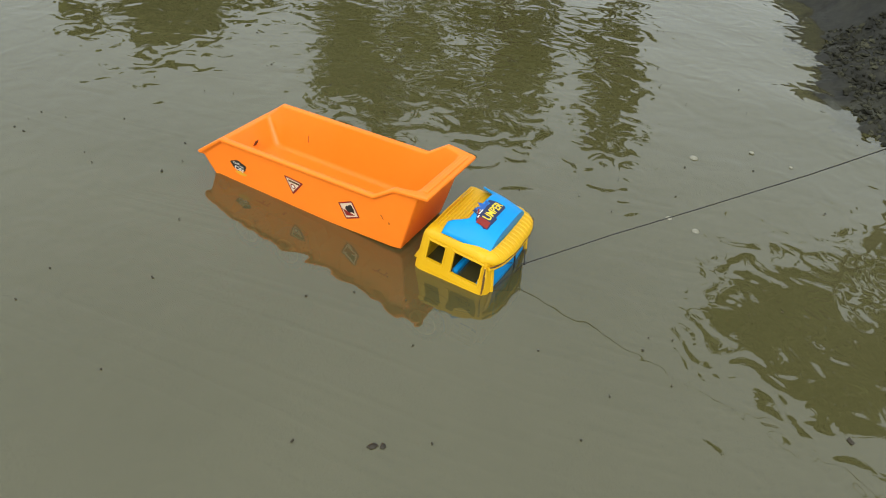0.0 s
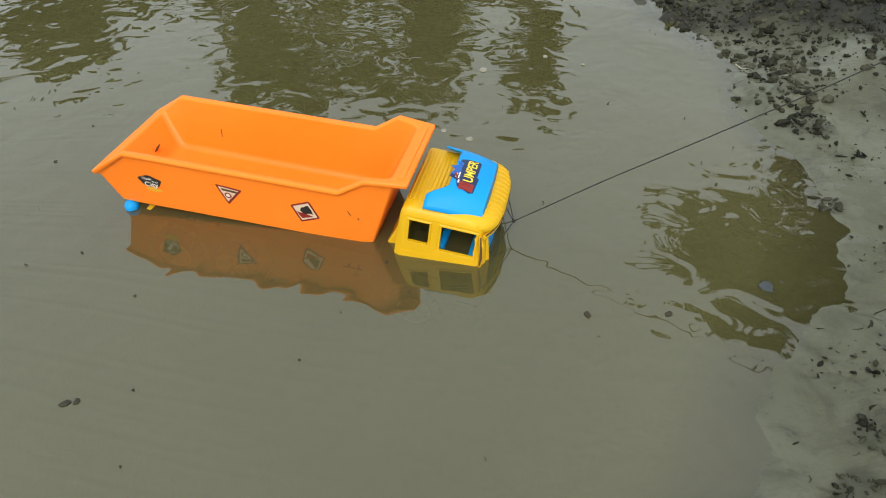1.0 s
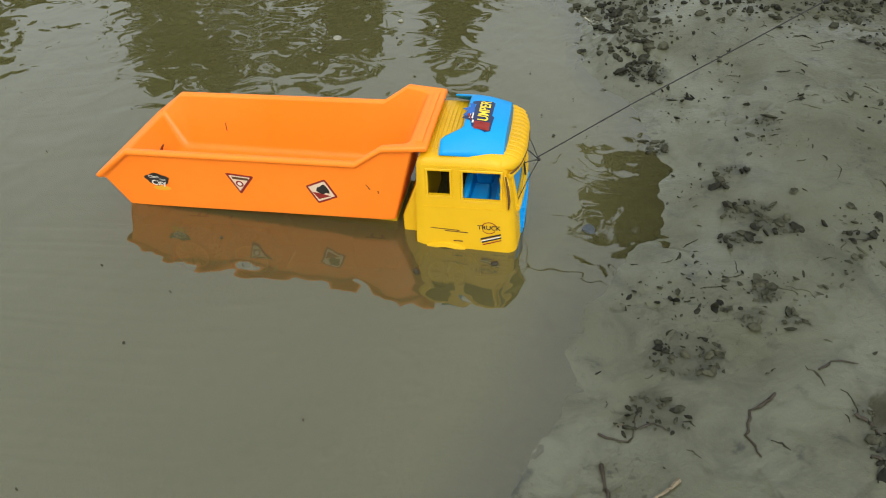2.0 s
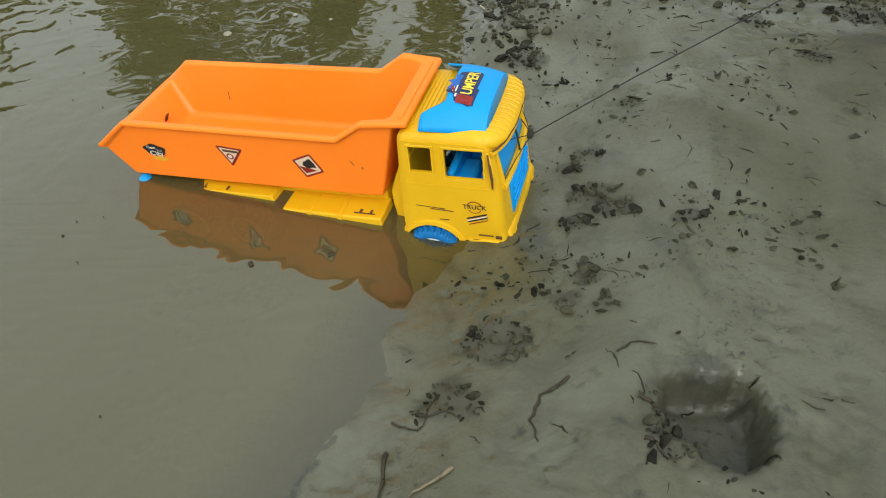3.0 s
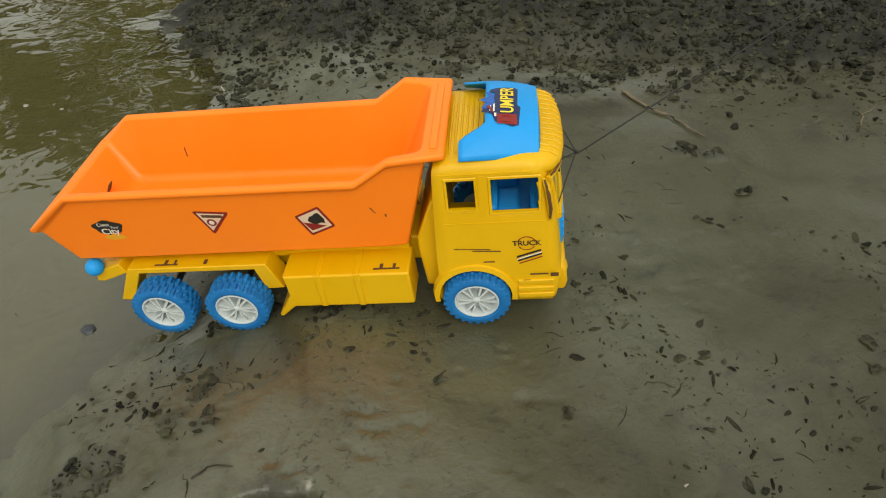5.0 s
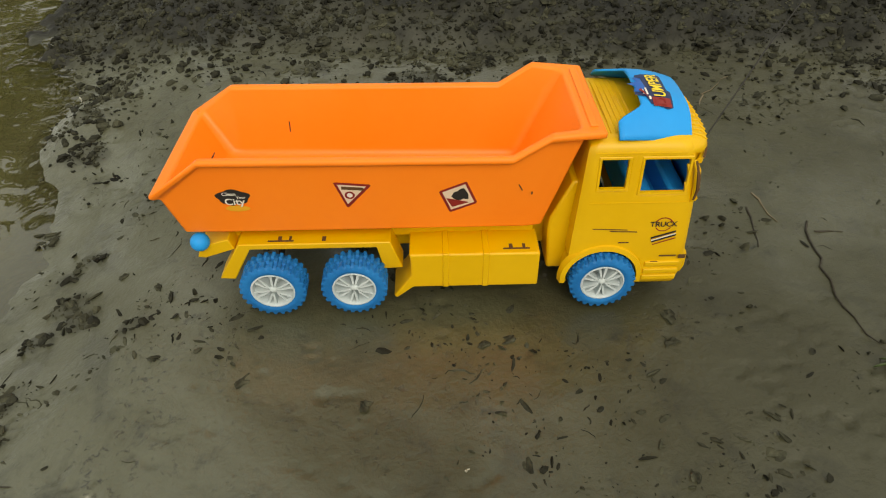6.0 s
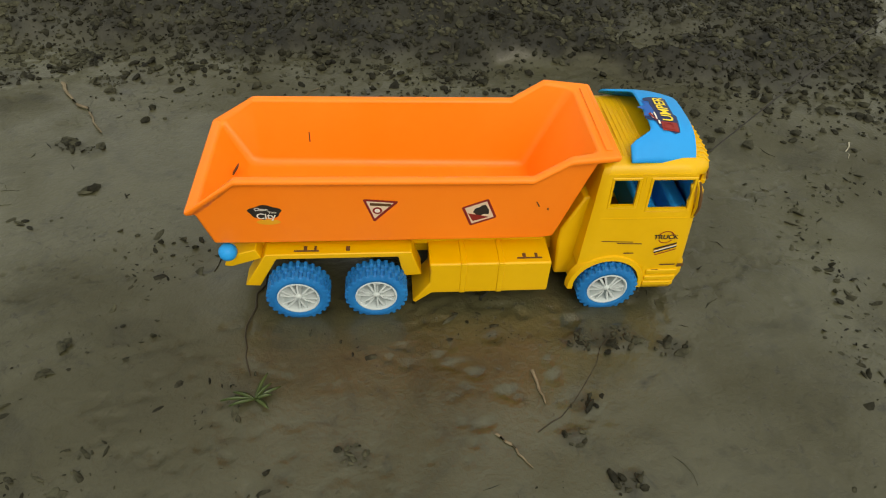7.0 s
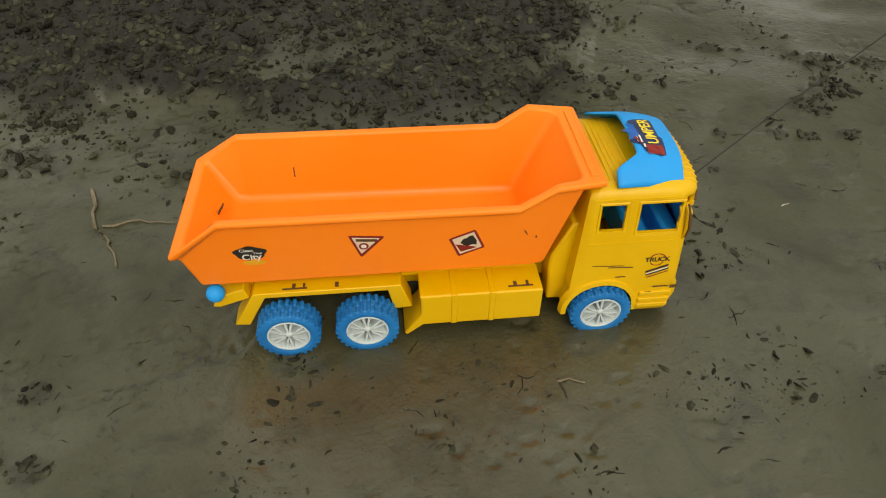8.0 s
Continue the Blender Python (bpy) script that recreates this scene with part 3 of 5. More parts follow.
def build_chassis():
    ch = new("chassis")
    ch.parent = truck
    ch.location = (0, 0, 0.002)
    tagged(ch, "yellow plastic chassis with side boxes and mudguards")
    bm = bmesh.new()
    box(bm, -0.225, 0.170, -0.022, 0.022, 0.030, 0.056)
    part("frame_beam", bm, YELLOW, ch, bevel=0.0015)
    bm = bmesh.new()
    box(bm, -0.205, 0.048, -0.034, 0.034, 0.050, 0.0700)
    part("deck", bm, YELLOW, ch, bevel=0.0012)
    # tapered tail end of the deck
    bm = bmesh.new()
    prism(bm, [(-0.204, 0.062), (-0.228, 0.055), (-0.232, 0.044), (-0.226, 0.043), (-0.2, 0.052)], -0.050, 0.050)
    part("tail_plate", bm, YELLOW, ch, bevel=0.0008)
    for s in (-1, 1):
        y0, y1 = sorted((s * 0.032, s * 0.0535))
        bm = bmesh.new()
        prof = [(-0.196, 0.0590), (-0.2175, 0.0225), (-0.2045, 0.0215), (-0.187, 0.0535), (-0.0835, 0.0535), (-0.0790, 0.0300), (-0.0625, 0.0310), (-0.0720, 0.0590)]
        prism(bm, prof, y0, y1)
        part("mudguard", bm, YELLOW, ch, bevel=0.0009)
        bm = bmesh.new()
        y0, y1 = sorted((s * 0.030, s * 0.0640))
        prism(bm, [(-0.057, 0.0535), (0.050, 0.0535), (0.0505, 0.0175), (-0.054, 0.0175), (-0.0685, 0.0050), (-0.0715, 0.0075), (-0.0560, 0.030), (-0.0560, 0.046)], y0, y1)
        tank = part("side_box", bm, YELLOW, ch, bevel=0.0026, segments=4)
        for x in (-0.027, 0.006):
            bm = bmesh.new()
            y0, y1 = sorted((s * 0.060, s * 0.0650))
            box(bm, x - 0.0026, x + 0.0026, y0 if s < 0 else 0.030, y1 if s > 0 else -0.030, 0.0182, 0.0545)
            part("box_rib", bm, YELLOW, tank, bevel=0.0008)
        # dark moulded marks on the deck edge
        for x0, marks in ((0.020, ((0, 22, 0, 2), (5, 8, 2, 7), (16, 18.5, 2, 7))), (-0.172, ((0, 21, 0, 2), (8, 11, 2, 7), (17, 19, 2, 7))), (-0.128, ((0, 3.2, 0, 6),))):
            bm = bars([(a, b, c, d) for a, b, c, d in marks])
            for v in bm.verts:
                v.co *= MM
            zt = 0.0536 if x0 > 0 else 0.0591
            part("moulded_mark", bm, SCUFF, ch, smooth=False, m=pose(x0, (-0.0590 if x0 > 0 else -0.0505) if s < 0 else 0.046, zt + 0.0002))
    # blue lamp knobs at the tail
    for s in (-1, 1):
        bm = bmesh.new()
        bmesh.ops.create_uvsphere(bm, u_segments=20, v_segments=12, radius=0.0078)
        part("tail_knob", bm, BLUE, ch, "round blue plastic knob", m=pose(-0.2265, s * 0.0500, 0.0605))
    # moulded back of the cab, in the gap before the bed
    bm = bmesh.new()
    prism(bm, [(0.060, 0.020), (0.0575, 0.060), (0.058, 0.074), (0.073, 0.110), (0.080, 0.110), (0.080, 0.020)], -0.0450, 0.0450)
    part("cab_back", bm, YELLOW, ch, bevel=0.002)
    return ch


build_chassis()


def build_wheel():
    w = new("wheel")
    bm = bmesh.new()
    prof = [(16.8, 2), (17.3, 10.0), (22.0, 10.4), (24.8, 9.8), (25.2, 9.2), (25.2, 3.2), (25.2, 2.2), (25.2, -2.2), (25.2, -3.2), (25.2, -9.2), (24.8, -9.8), (22.0, -10.4), (20.2, -10.6), (18.0, -9.2)]
    block = {4: 0, 5: 0, 6: 2, 7: 2, 8: 0, 9: 0}
    sides = 104
    rings = []
    for i, (r, y) in enumerate(prof):
        ring = []
        for k in range(sides):
            up = 2.2 if i in block and (k + block[i]) % 4 < 2 else 0.0
            a = 2 * math.pi * (k + (0.22 if (k % 2) else -0.22)) / sides
            ring.append(bm.verts.new(((r + up) * math.cos(a) * MM, y * MM, (r + up) * math.sin(a) * MM)))
        rings.append(ring)
    for a, c in zip(rings, rings[1:]):
        for k in range(sides):
            bm.faces.new((a[k], a[(k + 1) % sides], c[(k + 1) % sides], c[k]))
    bmesh.ops.recalc_face_normals(bm, faces=bm.faces[:])
    tyre = part("tyre", bm, TYRE, w, "blue plastic tyre with block tread")
    bm = bmesh.new()
    lathe(bm, [(r * MM, y * MM) for r, y in [(0, 0.5), (15.5, 0.5), (16.1, -8.6), (17.0, -9.9), (18.2, -9.5), (18.2, 8), (0, 8)]], 40)
    rim = part("rim", bm, WHITE, w, "white plastic spoked rim")
    bm = bmesh.new()
    lathe(bm, [(r * MM, y * MM) for r, y in [(0, -8.4), (2.2, -8.2), (3.2, -7.2), (3.4, 0.6)]], 20)
    part("hub", bm, WHITE, rim)
    for k in range(6):
        bm = bmesh.new()
        m = pose(0, 0, 0, 0, 60 * k, 0)
        for s in (-1, 1):
            v = [bm.verts.new(m @ Vector((x * MM, y * MM, z * MM))) for x, y, z in ((2.2, -7.8, 0), (6.5, -8.6, s * 1.9), (15.8, -8.0, s * 4.0), (15.8, -8.0, s * 1.9), (7.5, -8.6, s * 0.35),
                                                                                    (2.2, 0, 0), (6.5, 0, s * 1.9), (15.8, 0, s * 4.0), (15.8, 0, s * 1.9), (7.5, 0, s * 0.35))]
            bm.faces.new(v[:5])
            for a, b in ((0, 1), (1, 2), (2, 3), (3, 4), (4, 0)):
                bm.faces.new((v[a], v[b], v[b + 5], v[a + 5]))
        bmesh.ops.recalc_face_normals(bm, faces=bm.faces[:])
        part("spoke", bm, WHITE, rim)
    return w


WHEELS = []
proto = build_wheel()
for wx0 in (0.1031, -0.1031, -0.1702):
    for side in (-1, 1):
        w = proto if not WHEELS else copy_thing(proto, Matrix.Identity(4))
        w.parent = truck
        WHEELS.append((w, wx0, side * 0.0620, 0.0270 if wx0 > 0 else 0.0256, side))
for x in (0.1031, -0.1031, -0.1702):
    bm = bmesh.new()
    tube(bm, [(x, -0.055, 0.0270), (x, 0.055, 0.0270)], [0.003, 0.003], 10)
    part("axle", bm, DARK, truck)


def cab_section(z):
    """Back, front and half width of the cab at a height in millimetres."""
    xf = np.interp(z, [18, 34, 46, 60, 95, 112, 138, 150], [168.5, 172, 172.5, 171.5, 169.5, 167, 162.5, 160])
    xb = np.interp(z, [18, 60, 100, 150], [74, 75, 77, 80])
    hw = np.interp(z, [18, 60, 100, 112, 138, 150], [64.2, 63.6, 60.8, 59.6, 56.6, 55.0])
    return xb, xf, hw


def cab_ring(z, inset=0.0, zz=None):
    """One level of the cab: a rectangle with rounded corners whose points line up with the window edges."""
    xb, xf, hw = cab_section(z)
    xb, xf, hw = xb + inset * 0.8, xf - inset, hw - inset
    rc = 11.0 if z > 42 else 6.0
    pts = []
    xs = [x for x in (82.5, 86, 89.5, 93, 97, 101, 105, 110.3, 114, 117.5, 121.6, 126, 131, 136, 141, 146, 151, 156.4)]
    s0, s1 = xb + 4, xf - rc
    side = [s0 + (s1 - s0) * (x - 80.5) / (160.0 - 80.5) if inset > 8 else min(max(x, s0), s1 - (156.4 - x) * 0.05) for x in xs]
    for x in side:
        pts.append((x, -hw))
    for k in range(1, 7):
        a = radians(-90 + 90 * k / 7)
        pts.append((xf - rc + rc * math.cos(a), -hw + rc + rc * math.sin(a)))
    n = 16
    for k in range(n + 1):
        y = (-1 + 2 * k / n) * (hw - rc)
        bow = 2.6 * (1 - (y / (hw - rc)) ** 2) if z > 42 else 3.4 * (1 - (y / (hw - rc)) ** 2)
        pts.append((xf + bow, y))
    half = pts[:len(side) + 6]
    pts += [(x, -y) for x, y in half[::-1]]
    pts += [(xb, hw - 3), (xb, 0), (xb, -hw + 3)]
    return [(x * MM, y * MM, (zz if zz is not None else z) * MM) for x, y in pts], len(side)


def build_cab():
    cab = new("cab")
    cab.parent = truck
    cab.location = (-0.0008, 0, 0.0028)
    tagged(cab, "yellow plastic cab with open side windows and scuffed edges")
    bm = bmesh.new()
    levels = [18, 22, 26, 30, 34, 38, 42, 46, 50, 54, 58, 62, 66, 72, 78, 84, 90, 96, 100, 104, 108, 111.5, 116, 121, 126, 131, 136.5, 140]
    rings = []
    for z in levels:
        pts, ns = cab_ring(z)
        rings.append([bm.verts.new(p) for p in pts])
    for inset, zz in ((0.8, 143.4), (2.6, 146.6), (5.6, 148.8), (10, 150.0), (18, 151.0), (26, 151.7)):
        pts, ns = cab_ring(140, inset, zz)
        rings.append([bm.verts.new(p) for p in pts])
    n = len(rings[0])
    for a, b in zip(rings, rings[1:]):
        for k in range(n):
            bm.faces.new((a[k], a[(k + 1) % n], b[(k + 1) % n], b[k]))
    bm.faces.new(rings[-1])
    kill = []
    for f in bm.faces:
        c = f.calc_center_median() / MM
        on_side = abs(c.y) > 50 and 80 < c.x < 158
        if on_side and 111.5 < c.z < 136.5 and (89.5 < c.x < 110.3):
            kill.append(f)
        elif on_side and 108 < c.z < 136.5 and (121.6 < c.x < 156.4):
            kill.append(f)
        elif c.x > 160 and abs(c.y) < 45 and 96 < c.z < 136.5:
            kill.append(f)
        elif abs(c.y) > 50 and math.hypot(c.x - 103.1, c.z - 24.6) < 30:
            kill.append(f)
    bmesh.ops.delete(bm, geom=kill, context="FACES")
    for v in bm.verts:
        c = v.co / MM
        r = math.hypot(c.x - 103.1, c.z - 24.6)
        if abs(c.y) > 50 and r < 34 and v.is_boundary and c.z > 20:
            k = 31.0 / max(r, 1)
            v.co.x, v.co.z = (103.1 + (c.x - 103.1) * k) * MM, (24.6 + (c.z - 24.6) * k) * MM
    bmesh.ops.recalc_face_normals(bm, faces=bm.faces[:])
    shell = part("cab_shell", bm, YELLOW, cab)
    so = shell.modifiers.new("thickness", "SOLIDIFY")
    so.thickness, so.offset = 0.0022, -1
    # raised lips round the wheel openings
    for s in (-1, 1):
        bm = bmesh.new()
        pts = []
        for k in range(25):
            a = radians(-8 + 196 * k / 24)
            pts.append((math.cos(a), math.sin(a)))
        for r0, r1, y0, y1 in ((29.8, 34.0, 60.0, 66.2),):
            vs = [[bm.verts.new(((103.1 + r * c) * MM, s * y * MM, (24.6 + r * q) * MM)) for r, y in ((r0, y0), (r0, y1), (r1, y1 - 0.6), (r1 + 1.6, y0))] for c, q in pts]
            for a, b in zip(vs, vs[1:]):
                for j in range(4):
                    bm.faces.new((a[j], a[(j + 1) % 4], b[(j + 1) % 4], b[j]))
            bm.faces.new(vs[0])
            bm.faces.new(vs[-1][::-1])
        bmesh.ops.recalc_face_normals(bm, faces=bm.faces[:])
        part("wheel_arch", bm, YELLOW, cab)
        # door groove lines and the belt line
        bm = bmesh.new()
        for x0, x1, z0, z1 in ((115.2, 116.2, 60, 139), (84, 160, 98.6, 99.4), (84, 152, 140.6, 141.4)):
            ya, yb = cab_section(z0)[2], cab_section(z1)[2]
            vs = [bm.verts.new((x * MM, s * (y + e) * MM, z * MM)) for e in (-0.4, 0.35) for x, y, z in ((x0, ya, z0), (x1, ya, z0), (x1, yb, z1), (x0, yb, z1))]
            for q in ((0, 1, 2, 3), (4, 5, 6, 7), (0, 1, 5, 4), (1, 2, 6, 5), (2, 3, 7, 6), (3, 0, 4, 7)):
                bm.faces.new([vs[i] for i in q])
        bmesh.ops.recalc_face_normals(bm, faces=bm.faces[:])
        part("door_line", bm, YELLOW, cab)
        # window frames
        for x0, x1, z0, z1 in ((89.5, 110.3, 111.5, 136.5), (121.6, 156.4, 108, 136.5)):
            bm = bmesh.new()
            o = [(x0 - 2, z0 - 2), (x1 + 2, z0 - 2), (x1 + 2, z1 + 2), (x0 - 2, z1 + 2)]
            i = [(x0 + 0.3, z0 + 0.3), (x1 - 0.3, z0 + 0.3), (x1 - 0.3, z1 - 0.3), (x0 + 0.3, z1 - 0.3)]
            vo = [bm.verts.new((x * MM, s * (cab_section(z)[2] + 0.1) * MM, z * MM)) for x, z in o]
            vt = [bm.verts.new((x * MM, s * (cab_section(z)[2] + 0.8) * MM, z * MM)) for x, z in [(a * 0.7 + c * 0.3, b * 0.7 + d * 0.3) for (a, b), (c, d) in zip(o, i)]]
            vi = [bm.verts.new((x * MM, s * (cab_section(z)[2] + 0.5) * MM, z * MM)) for x, z in i]
            vb = [bm.verts.new((x * MM, s * (cab_section(z)[2] - 2.6) * MM, z * MM)) for x, z in i]
            for a, b in ((vo, vt), (vt, vi), (vi, vb)):
                for k in range(4):
                    bm.faces.new((a[k], a[(k + 1) % 4], b[(k + 1) % 4], b[k]))
            bmesh.ops.recalc_face_normals(bm, faces=bm.faces[:])
            part("window_frame", bm, YELLOW, cab)
        # mirror arm
        bm = bmesh.new()
        tube(bm, [(0.1595, s * 0.0555, 0.134), (0.1625, s * 0.0590, 0.127), (0.1645, s * 0.0605, 0.112), (0.1640, s * 0.0600, 0.099)], [0.0014, 0.0024, 0.0026, 0.0014], 8)
        part("mirror", bm, YELLOW, cab, "yellow plastic side mirror with a dark worn edge")
        bm = bmesh.new()
        tube(bm, [(0.1605, s * 0.0575, 0.134), (0.1630, s * 0.0618, 0.124), (0.1645, s * 0.0634, 0.112), (0.1640, s * 0.0622, 0.102)], [0.0008, 0.0014, 0.0013, 0.0008], 6)
        part("mirror_edge", bm, SCUFF, cab)
        # step ribs on the bumper corner
        for z in (24, 31, 39):
            bm = bmesh.new()
            y0, y1 = sorted((s * 0.062, s * 0.0656))
            box(bm, 0.138, 0.1665, y0, y1, (z - 2.4) * MM, (z + 2.4) * MM)
            part("step_rib", bm, YELLOW, cab, bevel=0.0008)
    # ribs across the roof
    for x in (85, 89, 93, 97, 101, 105, 109, 113, 117):
        bm = bmesh.new()
        tube(bm, [(x * MM, -0.043, 0.1502), (x * MM, -0.02, 0.1520), (x * MM, 0.02, 0.1520), (x * MM, 0.043, 0.1502)], [0.0009] * 4, 6)
        part("roof_rib", bm, YELLOW, cab)
    # visor over the windscreen
    bm = bmesh.new()
    seg = 18
    vs = []
    for k in range(seg + 1):
        u = -1 + 2 * k / seg
        y = 56 * u
        xo = 175.5 - 11 * abs(u) ** 3.2
        vs.append([bm.verts.new((x * MM, y * MM, z * MM)) for x, z in ((xo - 16, 149.4), (xo - 6, 147.2), (xo - 1, 143.5), (xo + 1.0, 138.5), (xo - 0.5, 135.6), (xo - 16, 136.5))])
        if abs(u) > 0.84:
            tip = Vector(((xo - 11) * MM, y * 0.985 * MM, 0.1405))
            for v in vs[-1]:
                v.co = v.co.lerp(tip, 0.85 * ((abs(u) - 0.84) / 0.16) ** 1.5)
    for a, b in zip(vs, vs[1:]):
        for j in range(6):
            bm.faces.new((a[j], a[(j + 1) % 6], b[(j + 1) % 6], b[j]))
    bm.faces.new(vs[0])
    bm.faces.new(vs[-1][::-1])
    bmesh.ops.recalc_face_normals(bm, faces=bm.faces[:])
    part("visor", bm, YELLOW, cab)
    bm = bmesh.new()
    tube(bm, [((175.5 - 11 * abs(u) ** 3.2 + 0.6) * MM, 56.3 * u * MM, (137.6 + 0.9 * math.sin(u * 9)) * MM) for u in (k / 10 - 1 for k in range(21))], [0.0009] * 21, 6)
    part("visor_line", bm, SCUFF, cab)
    # thinner lip under the visor
    bm = bmesh.new()
    tube(bm, [((174.0 - 11 * abs(u) ** 3.2) * MM, 55.5 * u * MM, 0.1330) for u in (k / 10 - 1 for k in range(21))], [0.0022] * 21, 8)
    part("visor_lip", bm, YELLOW, cab)
    for k in range(13):
        bm = bmesh.new()
        y = -42 + 7 * k
        xo = 175.5 - 11 * abs(y / 56) ** 3.2
        tube(bm, [((xo - 15) * MM, y * MM, 0.1494), ((xo - 6) * MM, y * MM, 0.1474), ((xo - 0.8) * MM, y * MM, 0.1436)], [0.0008, 0.0009, 0.0008], 6)
        part("visor_rib", bm, YELLOW, cab)
    # windscreen, grille and bumper
    bm = bmesh.new()
    rows = []
    for z in (94, 104, 114, 124, 137):
        row = []
        for k in range(13):
            u = -1 + 2 * k / 12
            row.append(bm.verts.new(((cab_section(z)[1] - 1.6 + 2.4 * (1 - u * u)) * MM, 47 * u * MM, z * MM)))
        rows.append(row)
    for a, b in zip(rows, rows[1:]):
        for k in range(12):
            bm.faces.new((a[k], a[k + 1], b[k + 1], b[k]))
    ws = part("windscreen", bm, BLUE, cab, "blue plastic windscreen")
    so = ws.modifiers.new("thickness", "SOLIDIFY")
    so.thickness = 0.0016
    bm = bmesh.new()
    prism(bm, [(0.166, 0.049), (0.1755, 0.051), (0.1745, 0.084), (0.1720, 0.087), (0.166, 0.086)], -0.034, 0.034)
    gr = part("grille", bm, BLUE, cab, "blue plastic front grille", bevel=0.002)
    for z in (57, 65, 73, 80):
        bm = bmesh.new()
        box(bm, 0.1738, 0.1764, -0.031, 0.031, (z - 1.2) * MM, (z + 1.2) * MM)
        part("grille_bar", bm, BLUE, gr, bevel=0.0006)
    bm = bmesh.new()
    prism(bm, [(0.164, 0.017), (0.1760, 0.018), (0.1780, 0.026), (0.1770, 0.040), (0.1735, 0.045), (0.164, 0.045)], -0.054, 0.054)
    part("bumper", bm, YELLOW, cab, bevel=0.0025, segments=3)
    for s in (-1, 1):
        bm = bmesh.new()
        bmesh.ops.create_uvsphere(bm, u_segments=14, v_segments=8, radius=0.006)
        part("headlight", bm, YELLOW, cab, m=pose(0.1752, s * 0.041, 0.033) @ Matrix.Diagonal((0.6, 1.3, 1, 1)))
    # yellow bars framing the windscreen
    bm = bmesh.new()
    tube(bm, [((170.6 + 2.6 * (1 - u * u)) * MM, 49 * u * MM, 0.0935) for u in (k / 6 - 1 for k in range(13))], [0.0030] * 13, 8)
    part("windscreen_sill", bm, YELLOW, cab)
    for s in (-1, 1):
        bm = bmesh.new()
        tube(bm, [(0.1700, s * 0.0465, 0.092), (0.1672, s * 0.0462, 0.112), (0.1625, s * 0.0455, 0.138)], [0.0028, 0.0024, 0.0024], 8)
        part("windscreen_pillar", bm, YELLOW, cab)
    bm = bmesh.new()
    tube(bm, [(0.1745, 0.004, 0.094), (0.1722, 0.004, 0.112), (0.1672, 0.004, 0.137)], [0.0010, 0.0010, 0.0010], 6)
    part("wiper", bm, DARK, cab, "thin black wiper")
    # blue moulded seats and dashboard
    bm = bmesh.new()
    box(bm, 0.118, 0.166, -0.050, 0.050, 0.074, 0.080)
    box(bm, 0.118, 0.125, -0.048, 0.048, 0.078, 0.104)
    box(bm, 0.124, 0.142, -0.048, -0.008, 0.078, 0.092)
    box(bm, 0.124, 0.142, 0.008, 0.048, 0.078, 0.092)
    box(bm, 0.150, 0.164, -0.050, 0.050, 0.078, 0.102)
    part("interior", bm, BLUE, cab, "blue plastic seats and dashboard", bevel=0.003)
    # worn paint marks and prints on the doors
    def cab_y(z):
        return -cab_section(z)[2] - 0.25
    sticker("truck_print", cab, 146, 78, "black and red print with a word and slanted bars", 0, [
        ("print_ring", ring_bm(6.4, 7.4, 20, 160, ry=0.9, cy=0.8), INK_RED), ("print_ring_low", ring_bm(6.0, 6.8, 205, 335, ry=0.9, cy=0.5), INK_RED),
        ("word_truck", moved(text_bm("TRUCK", 6.6), 0, 1.0), DARK),
        ("slant_bars", bars([(-8, 11, -13, -11.2, 6.5), (-7, 11.5, -16.5, -14.6, 6.5)]), DARK), ("slant_bar_red", bars([(-6, 11.8, -19, -17.9, 6.4)]), INK_RED), ("slant_bar_pale", bars([(-7.5, 11.2, -14.7, -13.6, 6.5)]), INK_WHITE)], cab_y)
    sticker("door_scuffs", cab, 112, 72, "brown scrapes in the yellow door", 0, [
        (key, bars([r]), SCUFF) for key, r in (("long_scrape", (-22, 6, 3.2, 4.0, -1.5)), ("door_scrape", (-8, 14, 0.6, 1.6, -1)), ("sill_scrape", (0, 9, -10.6, -9.4)))], cab_y)
    sticker("corner_scuffs", cab, 152, 47, "brown scrapes above the bumper step", 0, [
        (key, bars([r]), SCUFF) for key, r in (("step_scrape", (-4, 10, 0, 1.6)), ("rib_scrape", (-10, -4, -6, -5)), ("edge_scrape", (12, 18, -2, 2)))], lambda z: cab_y(z) - 0.6)
    return cab


build_cab()


